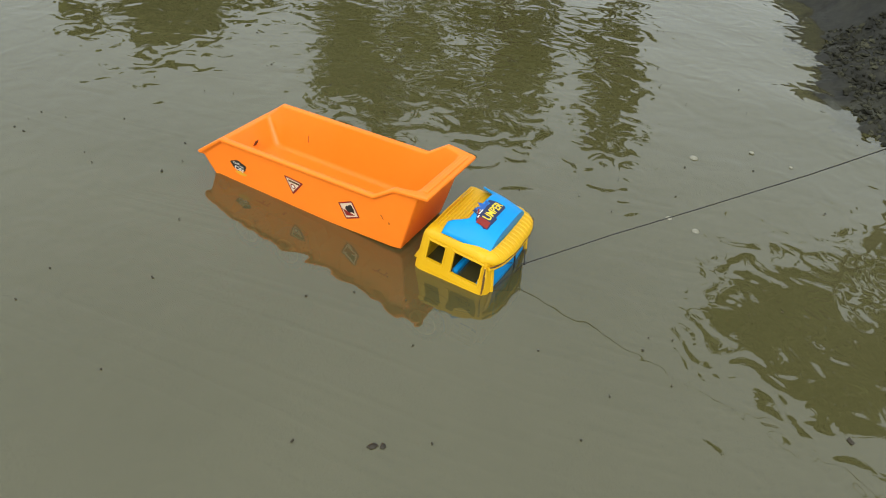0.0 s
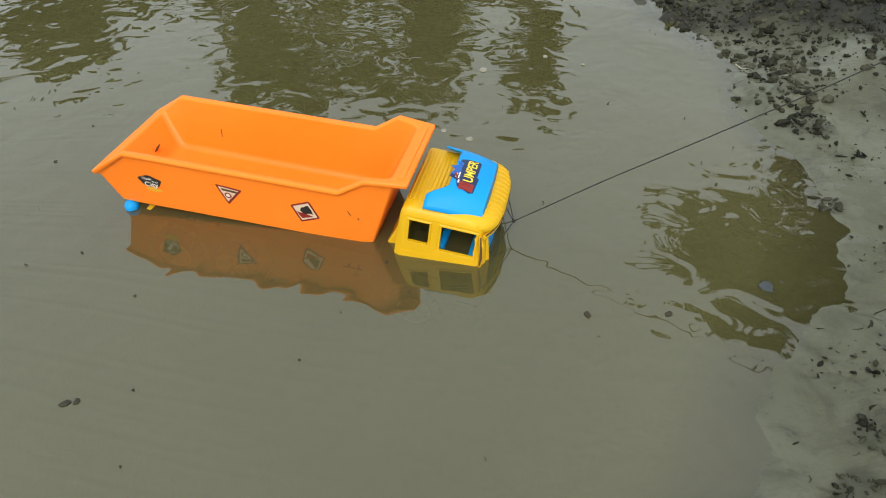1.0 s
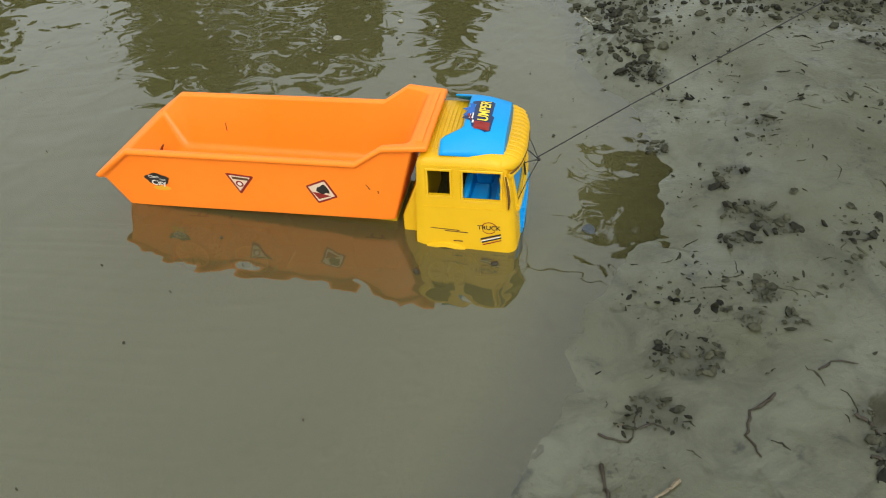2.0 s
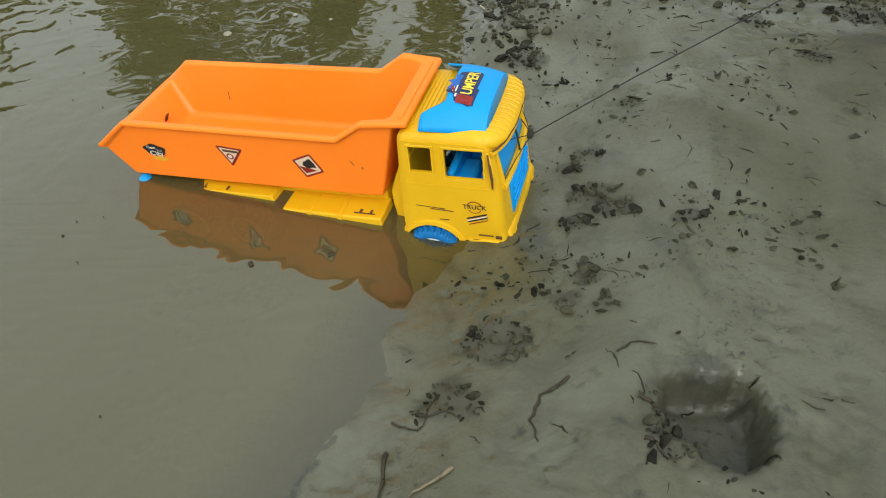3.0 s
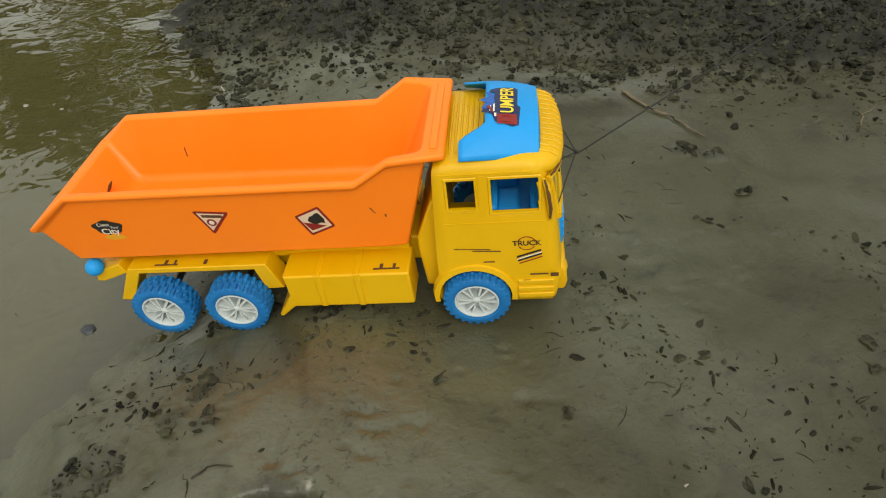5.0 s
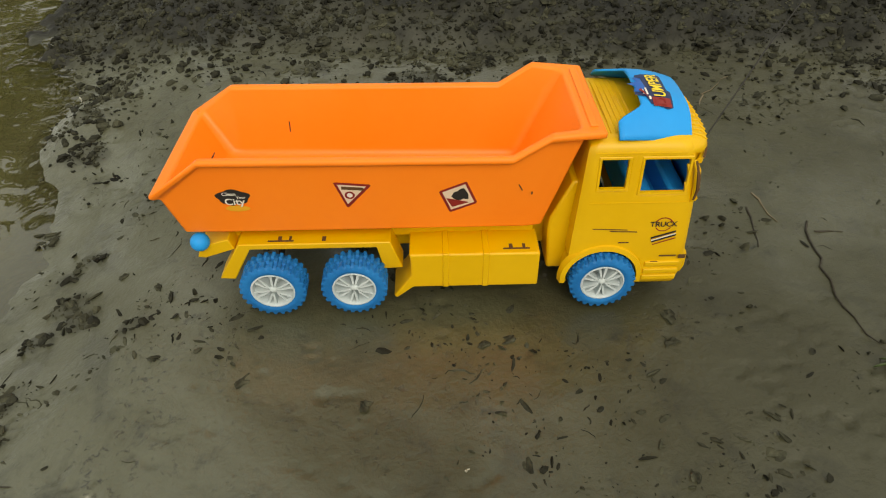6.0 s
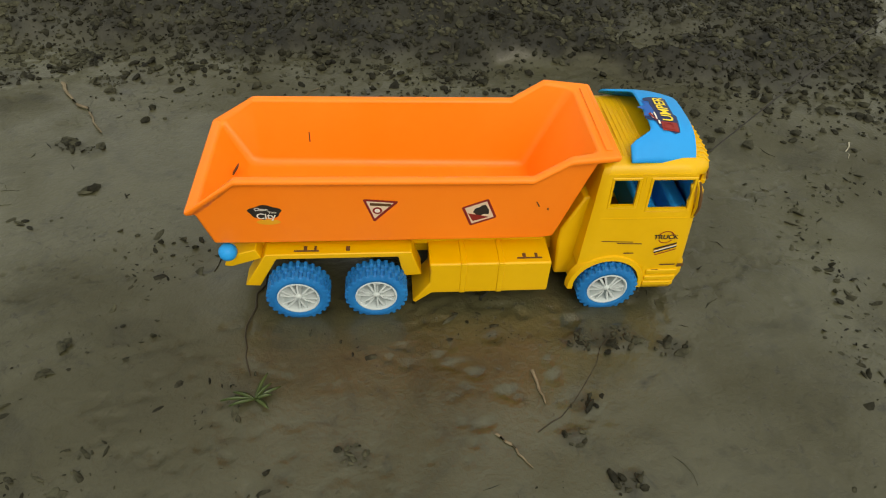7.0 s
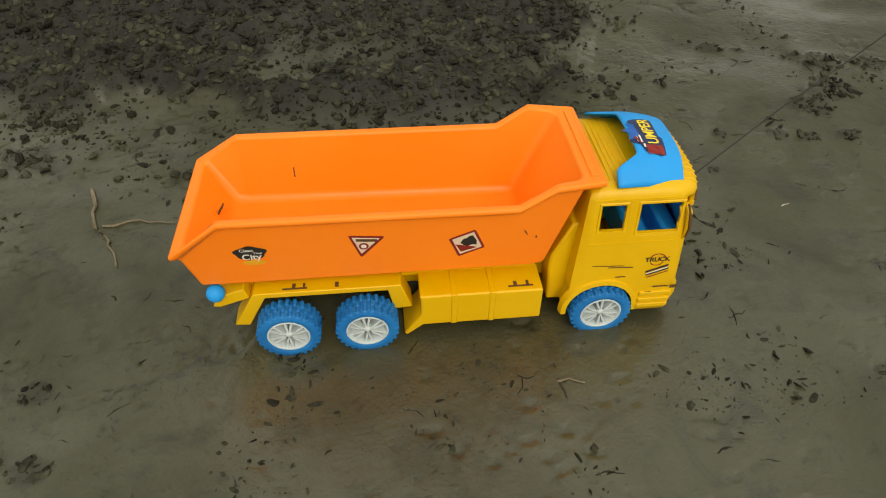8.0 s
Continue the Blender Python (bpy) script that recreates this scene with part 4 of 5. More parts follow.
def build_spoiler():
    sp = new("roof_spoiler")
    sp.parent = truck
    sp.location = (-0.0010, 0, 0.0028)
    tagged(sp, "glossy blue plastic roof spoiler with a printed badge")

    def top(u, v):
        """Across u in -1..1, from the back edge v=0 to the front edge v=1."""
        back = 101 + 19 * (1 - smooth01(abs(u), 0.55, 0.80))
        x = back + (157.0 + 1.5 * (1 - u * u) - back) * v
        t = (x - 101) / 60
        crown = 166.5 + 3.5 * math.sin(math.pi * min(max(t, 0), 1) * 0.8) - 14.0 * max(0, t - 0.35) ** 1.7
        side = 151.5 - 6.5 * t
        w = 54.5 - 8.0 * t
        k = 1 - abs(u) ** 3.6
        return Vector((x * MM, w * u * MM, (side + (crown - side) * k) * MM))
    bm = bmesh.new()
    nu, nv = 36, 14
    g = [[bm.verts.new(top(-1 + 2 * i / nu, j / nv)) for i in range(nu + 1)] for j in range(nv + 1)]
    for a, b in zip(g, g[1:]):
        for i in range(nu):
            bm.faces.new((a[i], a[i + 1], b[i + 1], b[i]))
    front = [bm.verts.new((v.co.x + 0.0015, v.co.y, min(v.co.z, 0.1470))) for v in g[-1]]
    for i in range(nu):
        bm.faces.new((g[-1][i], g[-1][i + 1], front[i + 1], front[i]))
    bmesh.ops.recalc_face_normals(bm, faces=bm.faces[:])
    shell = part("spoiler_shell", bm, BLUE, sp)
    so = shell.modifiers.new("thickness", "SOLIDIFY")
    so.thickness, so.offset = 0.0018, -1
    # badge laid on the curved top
    badge = new("badge")
    badge.parent = sp
    tagged(badge, "dark badge print with yellow and red letters")

    def drape(name, bm, mat, lift):
        bmesh.ops.triangulate(bm, faces=bm.faces[:])
        bmesh.ops.subdivide_edges(bm, edges=[e for e in bm.edges if e.calc_length() > 2.5], cuts=2)
        bmesh.ops.triangulate(bm, faces=bm.faces[:])
        for v in bm.verts:
            y, x = v.co.x * 0.92 - 11.0, 134.0 - v.co.y * 1.12
            u = y / (54.5 - 8.0 * (x - 101) / 60)
            back = 101 + 19 * (1 - smooth01(abs(u), 0.55, 0.80))
            vv = (x - back) / (157.0 + 1.5 * (1 - u * u) - back)
            p = top(u, vv)
            v.co = p + Vector((0, 0, lift))
        part(name, bm, mat, badge, smooth=False)
    drape("badge_field", poly([(-24, -5), (-22, -9), (-2, -10.5), (0, -8.5), (25, -9), (27, -7), (26, 4), (24, 9), (20, 10), (18, 6), (4, 7.5), (2, 12), (-8, 15), (-12, 8), (-20, 6)]), INK_NAVY, 0.0006)
    drape("badge_splash", poly([(-6, 9), (-4, 15), (4, 12), (10, 17), (12, 10), (20, 12), (17, 7), (2, 6)]), INK_BLUE, 0.0009)
    drape("letter_block", bars([(-22.5, -13, -8, 4.5)]), INK_RED, 0.0011)
    drape("word_letters", moved(text_bm("UMPER", 12.0), 6.5, -2.2), INK_YELLOW, 0.0012)
    drape("letter_d", moved(text_bm("D", 11.5), -17.5, -1.8), INK_RED, 0.0016)
    drape("badge_bars", bars([(-10, 0, 6, 7.2), (-9, -2, 8.4, 9.6), (-16, -12, 5, 6.4)]), INK_WHITE, 0.0012)
    drape("badge_roof", poly([(-14, 6.5), (-3, 11.5), (-1, 9.5)]), INK_RED, 0.0014)
    return sp


build_spoiler()

# string loops from the windscreen frame to the knot
KNOT = (0.186, -0.004, 0.122)
bm = bmesh.new()
for a in ((0.167, -0.050, 0.098), (0.165, -0.046, 0.139), (0.170, 0.022, 0.140), (0.166, 0.046, 0.104)):
    tube(bm, [a, [(p + q) / 2 + (0.0015 if i == 2 else 0) for i, (p, q) in enumerate(zip(a, KNOT))], KNOT], [0.0005] * 3, 5)
bmesh.ops.create_icosphere(bm, subdivisions=1, radius=0.0022, matrix=Matrix.Translation(KNOT))
part("string_bridle", bm, STRING, truck, "thin black string tied round the windscreen frame")

tow = tagged(new("tow_string"), "taut thin black pulling string tied to the truck", "string")
bm = bmesh.new()
pts = [(1.6 * k / 16, 0.002 * math.sin(k * 1.7), -0.012 * math.sin(math.pi * k / 16)) for k in range(17)]
tube(bm, pts, [0.0006] * 17, 6)
part("cord", bm, STRING, tow)


# ---- trees across the pond, the last two added ----
def build_tree(at, height, crown_low, crown_r, seed, clumps=38, leaves=52, leaf=0.13):
    rng = random.Random(seed)
    tree = tagged(new("tree"), "leafy green broadleaf tree on the pond's far bank, out of view, shapes reflections", "tree", group="trees round the pond")
    tree.location = at
    trunk = bmesh.new()
    bend = [Vector((0, 0, -0.3))]
    for k in range(1, 8):
        bend.append(Vector((rng.uniform(-0.12, 0.12) * k * 0.4, rng.uniform(-0.12, 0.12) * k * 0.4, height * 0.86 * k / 7)))
    tube(trunk, bend, [0.14 * (1 - 0.8 * k / 7) * height / 5 for k in range(8)], 9)
    tips = []
    for k in range(16):
        z = rng.uniform(crown_low, 0.9) * height
        i = min(int(z / (height * 0.86) * 7), 6)
        base = bend[i].lerp(bend[i + 1], 0.5)
        a = rng.uniform(0, 2 * math.pi)
        span = crown_r * rng.uniform(0.6, 1.05) * (1.1 - 0.6 * (z / height - crown_low) / (1 - crown_low))
        tip = base + Vector((math.cos(a) * span, math.sin(a) * span, rng.uniform(0.1, 0.5) * span + 0.1))
        mid = base.lerp(tip, 0.5) + Vector((0, 0, -0.06))
        tube(trunk, [base, mid, tip], [0.035 * height / 5, 0.022 * height / 5, 0.006], 6)
        tips += [mid.lerp(tip, 0.5), tip]
    part("trunk", trunk, BARK, tree)
    vs, fs = [], []
    centres = tips + [bend[-1] + Vector((rng.gauss(0, 0.3), rng.gauss(0, 0.3), rng.uniform(-0.3, 0.4))) for _ in range(max(0, clumps - len(tips)))]
    for c in centres:
        r = crown_r * rng.uniform(0.16, 0.34)
        for _ in range(leaves):
            p = c + Vector((rng.gauss(0, r * 0.55), rng.gauss(0, r * 0.55), rng.gauss(0, r * 0.42)))
            m = Euler((rng.uniform(-1, 1), rng.uniform(-1, 1), rng.uniform(0, 6.28))).to_matrix()
            s = leaf * rng.uniform(0.6, 1.35)
            b = len(vs)
            for q in ((-1, 0, 0), (-0.2, 0.42, 0.06), (1, 0, 0), (-0.2, -0.42, 0.06)):
                vs.append(p + m @ (Vector(q) * s))
            fs.append((b, b + 1, b + 2, b + 3))
    me = bpy.data.meshes.new("crown")
    me.from_pydata(vs, [], fs)
    me.materials.append(LEAF)
    crown = new("crown", me)
    crown.parent = tree
    return tree


# seeds 7 and 8 are unseen extras that darken sky reflections on the right-hand mud
TREES = [((-5.6, 6.4, 0.1), 3.8, 0.25, 1.05, 1), ((-4.5, 7.4, 0.1), 4.2, 0.28, 0.82, 2), ((-3.2, 8.2, 0.1), 4.3, 0.3, 0.5, 3),
         ((-7.2, 4.6, 0.1), 2.7, 0.25, 0.85, 4), ((0.2, 5.3, 0.1), 4.8, 0.58, 1.15, 6), ((2.6, 5.6, 0.1), 4.6, 0.3, 1.4, 7), ((4.6, 4.2, 0.1), 4.2, 0.25, 1.4, 8)]
for at, h, low, r, seed in TREES:
    build_tree(at, h, low, r, seed)


# ---- loose things on the mud ----
def z_at(x, y):
    return float(ground_height(np.array([x]), np.array([y]))[0])


def rod_thing(name, pts, r, mat, label, category, lift=0.3):
    ob = tagged(new(name), label, category)
    bm = bmesh.new()
    rng = random.Random(int(abs(pts[0][0]) * 5000))
    fine = []
    for (x0, y0), (x1, y1) in zip(pts, pts[1:]):
        for k in range(4):
            j = 0.06 * math.hypot(x1 - x0, y1 - y0)
            fine.append((x0 + (x1 - x0) * k / 4 + rng.uniform(-j, j), y0 + (y1 - y0) * k / 4 + rng.uniform(-j, j)))
    pts = fine + [pts[-1]]
    r *= 0.7 if mat is TWIG_DARK else 0.9
    path = [(x, y, max(z_at(x, y), WATER_Z) + r * lift) for x, y in pts]
    tube(bm, path, [r * (1 - 0.6 * k / max(1, len(path) - 1)) * rng.uniform(0.75, 1.2) for k in range(len(path))], 6)
    c = Vector(path[0])
    bmesh.ops.translate(bm, vec=-c, verts=bm.verts[:])
    ob.location = c
    part("stem", bm, mat, ob)
    return ob


PALE, WET = (TWIG, "pale dry twig lying on wet mud"), (TWIG_DARK, "thin dark wet twig lying on mud")
for pts, r, (mat, label), lift in (
        ([(-0.507, 0.336), (-0.485, 0.300), (-0.450, 0.262), (-0.423, 0.219)], 0.0026, PALE, 1.0),
        ([(-0.198, 0.026), (-0.209, -0.028), (-0.218, -0.093), (-0.206, -0.135)], 0.0019, WET, 0.6),
        ([(-0.246, 0.048), (-0.249, 0.020), (-0.256, -0.011)], 0.0015, WET, 0.6),
        ([(-0.231, 0.071), (-0.224, 0.025)], 0.0012, PALE, 0.6),
        ([(-0.195, 0.008), (-0.169, 0.006)], 0.0014, WET, 0.6),
        ([(-0.012, -0.198), (0.0, -0.212), (0.011, -0.228)], 0.0015, PALE, 0.8),
        ([(0.025, -0.139), (0.029, -0.158), (0.031, -0.173)], 0.0018, PALE, 0.8),
        ([(0.019, -0.198), (0.059, -0.168), (0.104, -0.104)], 0.0008, WET, 0.6),
        ([(-0.232, 0.252), (-0.218, 0.280), (-0.173, 0.322)], 0.0013, PALE, 0.8),
        ([(0.435, -0.222), (0.477, -0.206)], 0.0016, PALE, 0.8),
        ([(0.499, -0.202), (0.502, -0.220), (0.500, -0.233)], 0.0014, WET, 0.6),
        ([(0.103, 0.210), (0.118, 0.160), (0.140, 0.130), (0.160, 0.092)], 0.0026, PALE, 1.0),
        ([(0.130, 0.152), (0.165, 0.158), (0.205, 0.153)], 0.0018, PALE, 1.0),
        ([(0.572, -0.072), (0.582, -0.070), (0.595, -0.075)], 0.0016, PALE, 0.8),
        ([(0.573, -0.070), (0.577, -0.088)], 0.0016, WET, 0.8),
        ([(0.073, 0.670), (0.134, 0.679)], 0.0018, PALE, 6.0),
        ([(-1.030, -0.341), (-1.027, -0.360), (-1.025, -0.378)], 0.0028, WET, 0.8),
        ([(-0.912, -0.272), (-0.931, -0.290), (-0.937, -0.311), (-0.930, -0.328)], 0.0019, WET, 0.6),
        ([(-0.981, -0.353), (-0.993, -0.363), (-1.006, -0.375)], 0.0020, PALE, 0.8),
        ([(-1.033, -0.317), (-1.013, -0.323), (-1.005, -0.293)], 0.0012, WET, 0.8),
        ([(-1.006, -0.312), (-0.996, -0.306), (-0.985, -0.311)], 0.0012, WET, 0.8),
        ([(-0.881, -0.249), (-0.872, -0.240), (-0.854, -0.240)], 0.0013, WET, 0.6),
        ([(-0.867, -0.287), (-0.858, -0.292), (-0.853, -0.300), (-0.848, -0.316)], 0.0022, WET, 0.4),
        ([(-0.864, -0.319), (-0.858, -0.322), (-0.851, -0.332), (-0.842, -0.328)], 0.0020, WET, 0.4)):
    rod_thing("twig", pts, r, mat, label, "twig", lift)
for pts in ([(-1.083, 0.406), (-1.063, 0.377)], [(0.487, 0.189), (0.467, 0.152)], [(0.856, 0.131), (0.866, 0.134)], [(-0.543, -0.236), (-0.540, -0.234)]):
    rod_thing("straw", pts, 0.0011, STRAW, "short pale bit of straw on wet ground", "straw", 0.8)


def lump(x, y, size, mat, label, category, name, seed, flat_by=0.5):
    """One torn clod of mud or stone, pressed into the ground."""
    ob = tagged(new(name), label, category)
    bm = bmesh.new()
    bmesh.ops.create_icosphere(bm, subdivisions=2, radius=size)
    for v in bm.verts:
        k = 0.75 + 1.1 * noise.noise(v.co / size * 2.1 + Vector((seed * 3.1, 0, 0)))
        v.co = Vector((v.co.x * k * 1.25, v.co.y * k * 0.8, v.co.z * k * flat_by))
    ob.location = (x, y, max(z_at(x, y), WATER_Z - 0.004) + size * 0.12)
    ob.rotation_euler = (0, 0, seed * 1.7)
    part("body", bm, mat, ob, smooth=False)
    return ob


LUMPS = [(-0.907, -0.153, 9), (-0.890, -0.192, 8), (-0.937, -0.188, 7), (-0.815, -0.043, 6), (-0.859, -0.017, 6), (-0.894, -0.051, 8), (-0.655, 0.061, 7), (-0.594, 0.024, 6),
         (-0.716, -0.153, 10), (-0.451, 0.199, 11), (-0.416, 0.188, 11), (-0.409, 0.112, 9), (-0.633, 0.0, 7), (-0.55, 0.002, 6), (-0.365, -0.096, 10), (-0.501, -0.117, 7),
         (-0.177, 0.417, 19), (-0.042, 0.021, 12), (-0.030, 0.035, 9), (0.073, -0.108, 8), (0.661, 0.185, 11), (0.535, 0.091, 9), (0.474, -0.192, 9), (-0.617, -0.179, 8), (-0.370, -0.123, 8),
         (-0.387, -0.244, 7), (-0.523, -0.122, 6), (0.487, -0.180, 7)]
for k, (x, y, size) in enumerate(LUMPS):
    tagged(lump(x, y, size * MM * 0.78, CLOD, "dark torn clod of wet mud pressed into the shore", "mud clod", "mud_clod", k, 0.42), group="clods on the mud")
lump(-1.049, -0.085, 0.011, STONE, "small blue grey stone in shallow water", "stone", "stone", 40, 0.6)

def weed(x, y, leaves, label):
    """A low weed: narrow bent leaves spreading from one root."""
    ob = tagged(new("sprout"), label, "plant")
    ob.location = (x, y, z_at(x, y))
    for a, ln in leaves:
        bm = bmesh.new()
        d = Vector((math.cos(radians(a)), math.sin(radians(a)), 0))
        side = Vector((-d.y, d.x, 0))
        spine = [[bm.verts.new(d * ln * u + side * w * 0.0016 * math.sin(math.pi * (0.08 + 0.88 * u)) + side * 0.12 * ln * u * u * math.sin(a)
                               + Vector((0, 0, 0.001 + 0.004 * math.sin(math.pi * u * 0.8) + (0.001 if w == 0 else 0)))) for w in (-1, 0, 1)] for u in (0, 0.25, 0.5, 0.75, 1)]
        for p, q in zip(spine, spine[1:]):
            for i in (0, 1):
                bm.faces.new((p[i], p[i + 1], q[i + 1], q[i]))
        leaf = part("leaf", bm, SPROUT, ob)
        so = leaf.modifiers.new("thickness", "SOLIDIFY")
        so.thickness = 0.0004
    return ob


weed(-0.199, -0.158, ((75, 0.024), (50, 0.017), (160, 0.018), (178, 0.026), (205, 0.020), (320, 0.016), (20, 0.021), (2, 0.013)), "small green weed sprout lying on mud")

FOAM = material("water_bubble", (0.20, 0.19, 0.14), 0.06, 0.8)
for x, y, r in ((-1.437, 0.276, 0.0065), (-1.435, 0.092, 0.0045), (-1.398, 0.083, 0.005), (-1.36, 0.35, 0.004), (-1.30, 0.34, 0.003)):
    bub = tagged(new("bubble"), "small round bubble floating on the pond", "bubble", group="bubbles on the water")
    bub.location = (x, y, WATER_Z)
    bm = bmesh.new()
    bmesh.ops.create_uvsphere(bm, u_segments=16, v_segments=8, radius=r)
    for v in bm.verts:
        v.co.z *= 0.45
    part("dome", bm, FOAM, bub)


def clods(name, count, inside, size, mat, label, category, seed, long=1.4, thick=0.8):
    """Lumps of many sizes strewn over the part of the ground that inside() keeps."""
    rng = np.random.RandomState(seed)
    x, y = rng.uniform(-1.28, 1.25, 170000), rng.uniform(-0.36, 1.05, 170000)
    keep = np.nonzero(inside(x, y, rng))[0][:count]
    x, y = x[keep], y[keep]
    z = ground_height(x, y)
    s = size[0] * (size[1] / size[0]) ** (rng.random_sample(len(x)) ** 2.2)
    base = bmesh.new()
    bmesh.ops.create_icosphere(base, subdivisions=1, radius=1.0)
    bv = np.array([v.co[:] for v in base.verts])
    bf = np.array([[v.index for v in f.verts] for f in base.faces])
    base.free()
    k, nv = len(x), len(bv)
    p = bv[None] * np.stack([rng.uniform(0.7, long, k), rng.uniform(0.6, 1.1, k) / long * 1.4, rng.uniform(0.45, 0.8, k) * thick / 0.8], -1)[:, None, :]
    p = p * rng.uniform(0.72, 1.22, (k, nv, 1)) * s[:, None, None]
    for i, j, most in ((0, 1, 6.28), (1, 2, 6.28 if long < 2 else 0.5), (0, 1, 6.28)):
        a = rng.uniform(0, most, (k, 1))
        u, v = p[..., i].copy(), p[..., j].copy()
        p[..., i], p[..., j] = u * np.cos(a) - v * np.sin(a), u * np.sin(a) + v * np.cos(a)
    p[..., 2] *= 0.8
    p += np.stack([x, y, z + s * (0.12 if thick > 0.5 else 0.0)], -1)[:, None, :]
    faces = (bf[None] + (np.arange(k) * nv)[:, None, None]).reshape(-1, 3)
    me = bpy.data.meshes.new(name)
    me.from_pydata(p.reshape(-1, 3).tolist(), [], faces.tolist())
    me.materials.append(mat)
    return tagged(new(name, me), label, category, kind="stuff")


def on_bank(x, y, rng):
    return (bank_edge(x, y) > 0.03 - 0.20 * rng.random_sample(len(x)) ** 2.4) & (bank_gap(x, y) < rng.uniform(0.2, 1.1, len(x))) & (x > np.interp(y, SHORE_Y, SHORE_X) - 0.03)


def on_mud(x, y, rng):
    return (x - np.interp(y, SHORE_Y, SHORE_X) > 0.02) & (fbm(x, y, 12, 3, 33) > rng.uniform(0.54, 0.72, len(x)))


def on_torn(x, y, rng):
    return torn_up(x, y) > rng.uniform(0.1, 1.2, len(x))


def on_spur(x, y, rng):
    return np.hypot((x + 1.02) / 0.07, (y - 0.33) / 0.14) < rng.uniform(0.3, 1.1, len(x))


clods("bank_clods", 40000, on_bank, (0.0015, 0.0088), CLOD, "dark crumbly mud clods covering the bank", "mud clods", 5)
clods("spur_clods", 160, on_spur, (0.002, 0.010), CLOD, "dark wet clods at the water's edge", "mud clods", 6)
clods("torn_clods", 6500, on_torn, (0.0011, 0.0070), CLOD, "dark torn clods of mud in clusters on the shore", "mud clods", 8, 1.7, 0.6)
# flattened dark bits: real crumbs, and stand-ins for the shade in small pits
clods("crumbs_and_pit_shade", 9000, on_mud, (0.0009, 0.0062), CLOD, "small dark crumbs scattered over the wet mud, some standing for shaded pits", "mud crumbs", 7, 1.9, 0.35)

def strands(name, count, seed):
    """Thin crooked ridges of torn mud and root bits, densest by the water."""
    rng = np.random.RandomState(seed)
    x, y = rng.uniform(-1.05, 1.2, 60000), rng.uniform(-0.36, 0.45, 60000)
    near = x - np.interp(y, SHORE_Y, SHORE_X)
    chance = np.where(near < 0.5, 0.75, 0.4) * smooth01(fbm(x, y, 6, 3, 161), 0.40, 0.62)
    keep = np.nonzero((near > 0.0) & (rng.random_sample(len(x)) < chance) & (bank_edge(x, y) < 0.0))[0][:count]
    k, n = len(keep), 7
    u = np.linspace(0, 1, n)
    length = 0.006 * 5.0 ** (rng.random_sample(k) ** 1.6)
    head = rng.normal(0.3, 0.9, k)[:, None] + rng.uniform(-1.6, 1.6, k)[:, None] * u + rng.normal(0, 0.25, (k, n))
    step = length[:, None] / (n - 1)
    px = x[keep][:, None] + np.cumsum(np.cos(head) * step, 1)
    py = y[keep][:, None] + np.cumsum(np.sin(head) * step, 1)
    pz = ground_height(px, py)
    wide = 0.0005 * 2.2 ** rng.random_sample(k)[:, None] * (0.35 + np.sin(np.pi * (0.08 + 0.84 * u))) * rng.uniform(0.7, 1.3, (k, n))
    sx, sy = -np.sin(head) * wide, np.cos(head) * wide
    ring = np.stack([np.stack([px - sx, py - sy, pz - 0.0006], -1), np.stack([px, py, pz + wide * 0.8], -1), np.stack([px + sx, py + sy, pz - 0.0006], -1)], 2)
    at = (np.arange(k) * n * 3)[:, None] + np.arange(n - 1) * 3
    quads = np.concatenate([np.stack([at + a, at + b, at + 3 + b, at + 3 + a], -1).reshape(-1, 4) for a, b in ((0, 1), (1, 2))])
    me = bpy.data.meshes.new(name)
    me.from_pydata(ring.reshape(-1, 3).tolist(), [], quads.tolist())
    me.materials.append(CLOD)
    return tagged(new(name, me), "thin dark torn strands of mud and root bits", "mud strands", kind="stuff")


strands("mud_strands", 420, 9)


def specks():
    """Bits of leaf and dirt afloat."""
    rng = random.Random(12)
    vs, fs = [], []
    spots = [(-1.585, -0.406, 0.0042), (-1.577, -0.401, 0.0034), (-1.136, -0.149, 0.004), (-1.205, -0.173, 0.004)]
    spots += [(rng.uniform(-2.3, -1.05), rng.uniform(-0.5, 0.7), 0.0008 * 2.6 ** rng.random()) for _ in range(120)]
    for x, y, s in spots:
        if x > np.interp(y, SHORE_Y, SHORE_X) - 0.03:
            continue
        a, b = rng.uniform(0, 6.28), len(vs)
        for k in range(6):
            r = s * rng.uniform(0.5, 1.1) * (1 if k % 3 else 1.5)
            vs.append((x + r * math.cos(a + k * 1.05), y + r * math.sin(a + k * 1.05), WATER_Z + 0.0008))
        vs.append((x, y, WATER_Z + 0.0022))
        fs += [(b + k, b + (k + 1) % 6, b + 6) for k in range(6)]
    me = bpy.data.meshes.new("floating_specks")
    me.from_pydata(vs, [], fs)
    me.materials.append(TWIG_DARK)
    return tagged(new("floating_specks", me), "dark bits of leaf and dirt floating on water", "debris", kind="stuff")


specks()

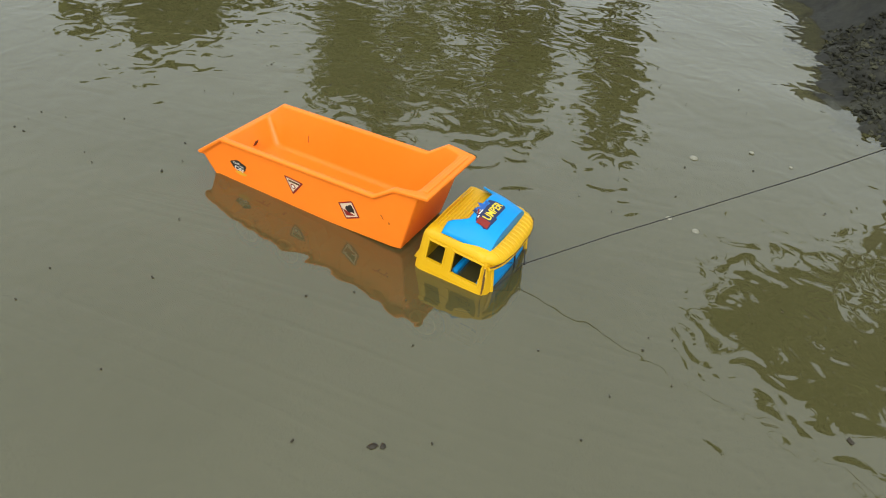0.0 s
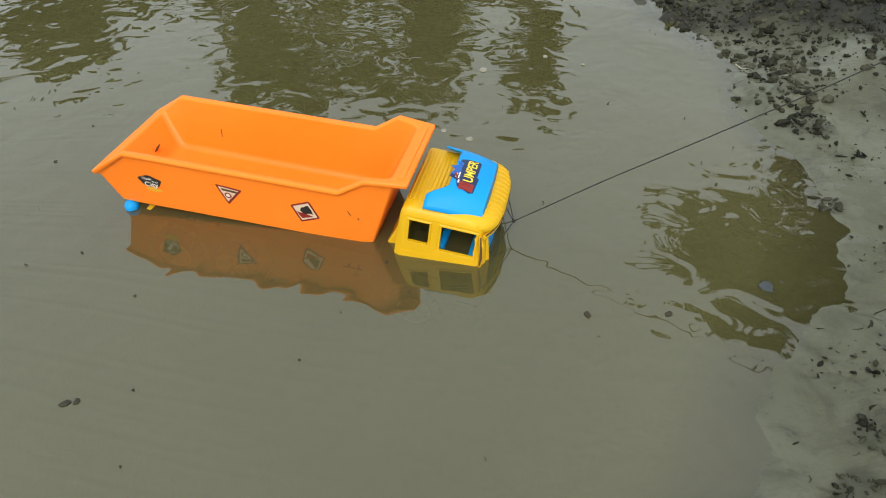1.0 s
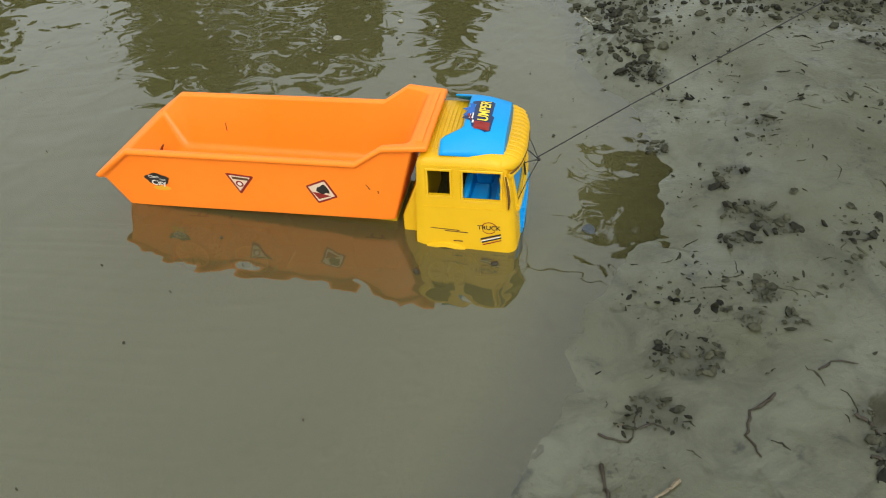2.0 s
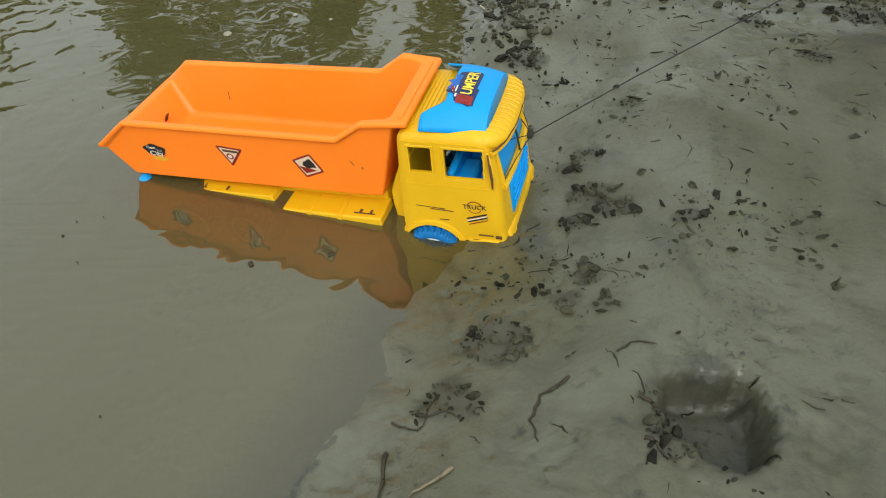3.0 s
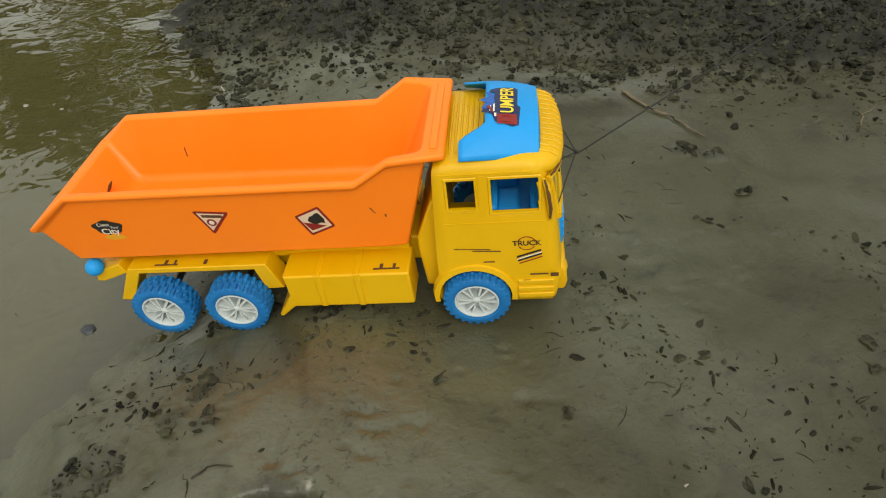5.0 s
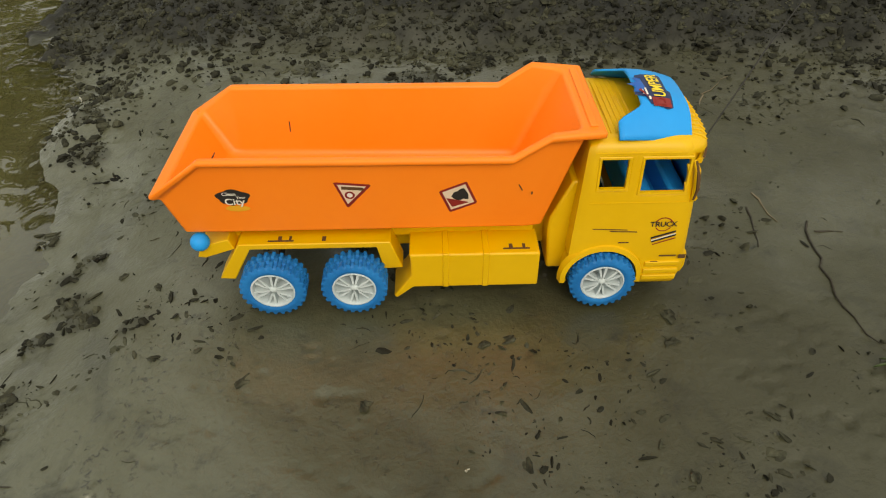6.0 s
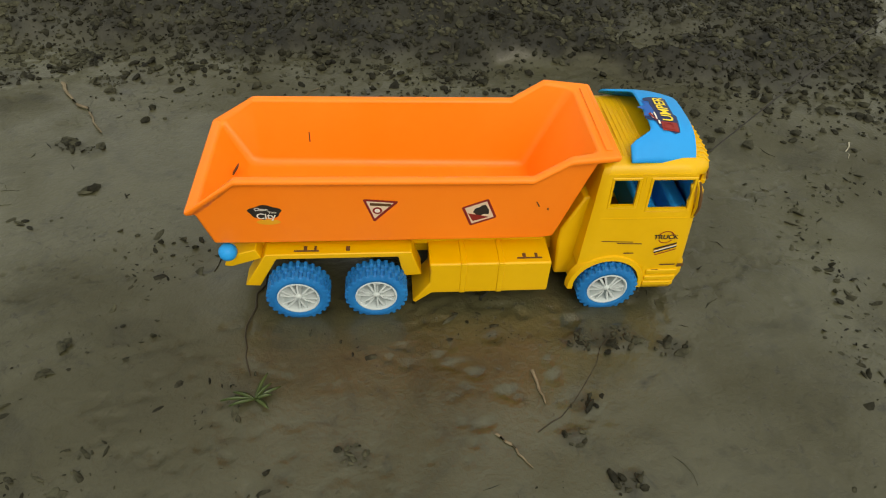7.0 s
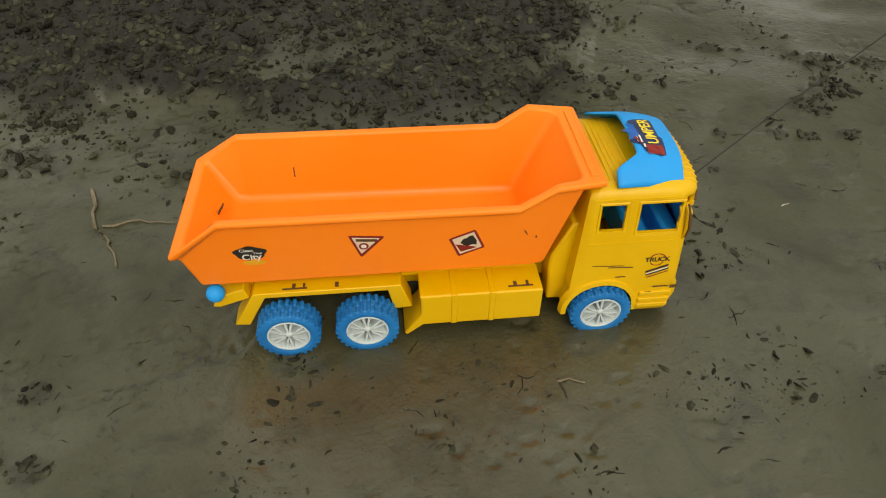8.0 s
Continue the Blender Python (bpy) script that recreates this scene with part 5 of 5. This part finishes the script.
# ---- moves ----
TRUCK_ROWS = [
    (0.0, pose(-1.7509, -0.1155, -0.1165, -0.40, 3.34, -2.46)),
    (0.5, pose(-1.6095, -0.1025, -0.1134, 1.47, 4.73, 1.71)),
    (1.0, pose(-1.4957, -0.0980, -0.1088, 1.10, 6.08, 5.85)),
    (1.2, pose(-1.4816, -0.0941, -0.1006, 2.88, 6.37, 5.42)),
    (2.3, pose(-1.2072, -0.0734, -0.0825, -3.15, -4.60, 2.22)),
    (2.5, pose(-1.1711, -0.0699, -0.0763, -0.49, -3.52, 3.05)),
    (3.0, pose(-1.1403, -0.0331, -0.0739, 2.30, -4.00, -5.00)),
    (3.5, pose(-1.0462, -0.0258, -0.0489, 2.73, -11.42, -4.56)),
    (4.0, pose(-0.9664, -0.0276, -0.0219, 2.75, -18.40, -2.48)),
    (4.5, pose(-0.8517, -0.0266, 0.0040, 4.75, -15.43, -0.57)),
    (4.7, pose(-0.8190, -0.0275, 0.0059, 3.62, -11.04, -1.03)),
    (5.8, pose(-0.6235, -0.0189, 0.0169, 0.82, 3.19, 0.95)),
    (6.0, pose(-0.5270, -0.0147, 0.0100, -0.17, 2.28, 0.67)),
    (6.5, pose(-0.2592, -0.0052, 0.0028, -0.36, 1.29, -0.40)),
    (7.0, pose(-0.0000, -0.0000, -0.0017, 0.74, 0.39, -0.00)),
    (7.5, pose(0.2565, 0.0171, -0.0014, -0.16, -0.76, 2.87)),
    (8.0, pose(0.5130, 0.0496, -0.0067, -1.93, 1.29, 1.91)),
]

BED_ROWS = [
    (0.0, 6.35),
    (0.5, 4.86),
    (1.0, 3.65),
    (1.2, 0.93),
    (2.3, 0.12),
    (2.5, 0.00),
    (3.0, 0.12),
    (3.5, 0.00),
    (4.0, 0.12),
    (4.5, 0.06),
    (4.7, 0.13),
    (5.8, 0.03),
    (6.0, 0.07),
    (6.5, 0.00),
    (7.0, 0.00),
    (7.5, 0.00),
    (8.0, 0.18),
]

STRING_ROWS = [
    (0.0, pose(-1.5584, -0.1269, -0.0055, 0, -31.21, 25.00)),
    (0.5, pose(-1.4140, -0.1038, -0.0073, 0, -29.17, 25.00)),
    (1.0, pose(-1.2982, -0.0841, -0.0073, 0, -31.34, 18.00)),
    (1.2, pose(-1.2832, -0.0854, -0.0003, 0, -30.45, 18.00)),
    (2.3, pose(-1.0318, -0.0639, 0.0541, 0, -28.17, 25.00)),
    (2.5, pose(-0.9930, -0.0634, 0.0569, 0, -30.74, 18.00)),
    (3.0, pose(-0.9647, -0.0574, 0.0605, 0, -29.32, 18.00)),
    (3.5, pose(-0.8893, -0.0482, 0.1072, 0, -27.21, 25.00)),
    (4.0, pose(-0.8289, -0.0434, 0.1523, 0, -30.25, 18.00)),
    (4.5, pose(-0.7048, -0.0422, 0.1704, 0, -25.87, 12.00)),
    (4.7, pose(-0.6599, -0.0421, 0.1608, 0, -30.80, 18.00)),
    (5.8, pose(-0.4309, -0.0215, 0.1283, 0, -26.39, 12.00)),
    (6.0, pose(-0.3363, -0.0161, 0.1245, 0, -33.83, 42.00)),
    (6.5, pose(-0.0705, -0.0098, 0.1206, 0, -24.13, 25.00)),
    (7.0, pose(0.1868, -0.0056, 0.1190, 0, -27.89, 25.00)),
    (7.5, pose(0.4408, 0.0227, 0.1231, 0, -30.80, 18.00)),
    (8.0, pose(0.7016, 0.0560, 0.1111, 0, -23.41, 25.00)),
]


def motions():
    walk(truck, TRUCK_ROWS)
    walk(bed, [(t, pose(HINGE[0], 0, HINGE[1], 0, -a, 0)) for t, a in BED_ROWS])
    walk(tow, STRING_ROWS)
    times = [t for t, m in TRUCK_ROWS]
    along = np.concatenate([[0], np.cumsum([(b[1].translation - a[1].translation).length for a, b in zip(TRUCK_ROWS, TRUCK_ROWS[1:])])])
    for w, x, y, z, side in WHEELS:
        rows = []
        for k in range(0, 161):
            t = k * 0.05
            turn = math.degrees(np.interp(t, times, along) / 0.0270)
            rows.append((t, pose(x, y, z, 0, turn + 17 * x * 100, 0) @ pose(0, 0, 0, 0, 0, 0 if side < 0 else 180)))
        walk(w, rows)


motions()
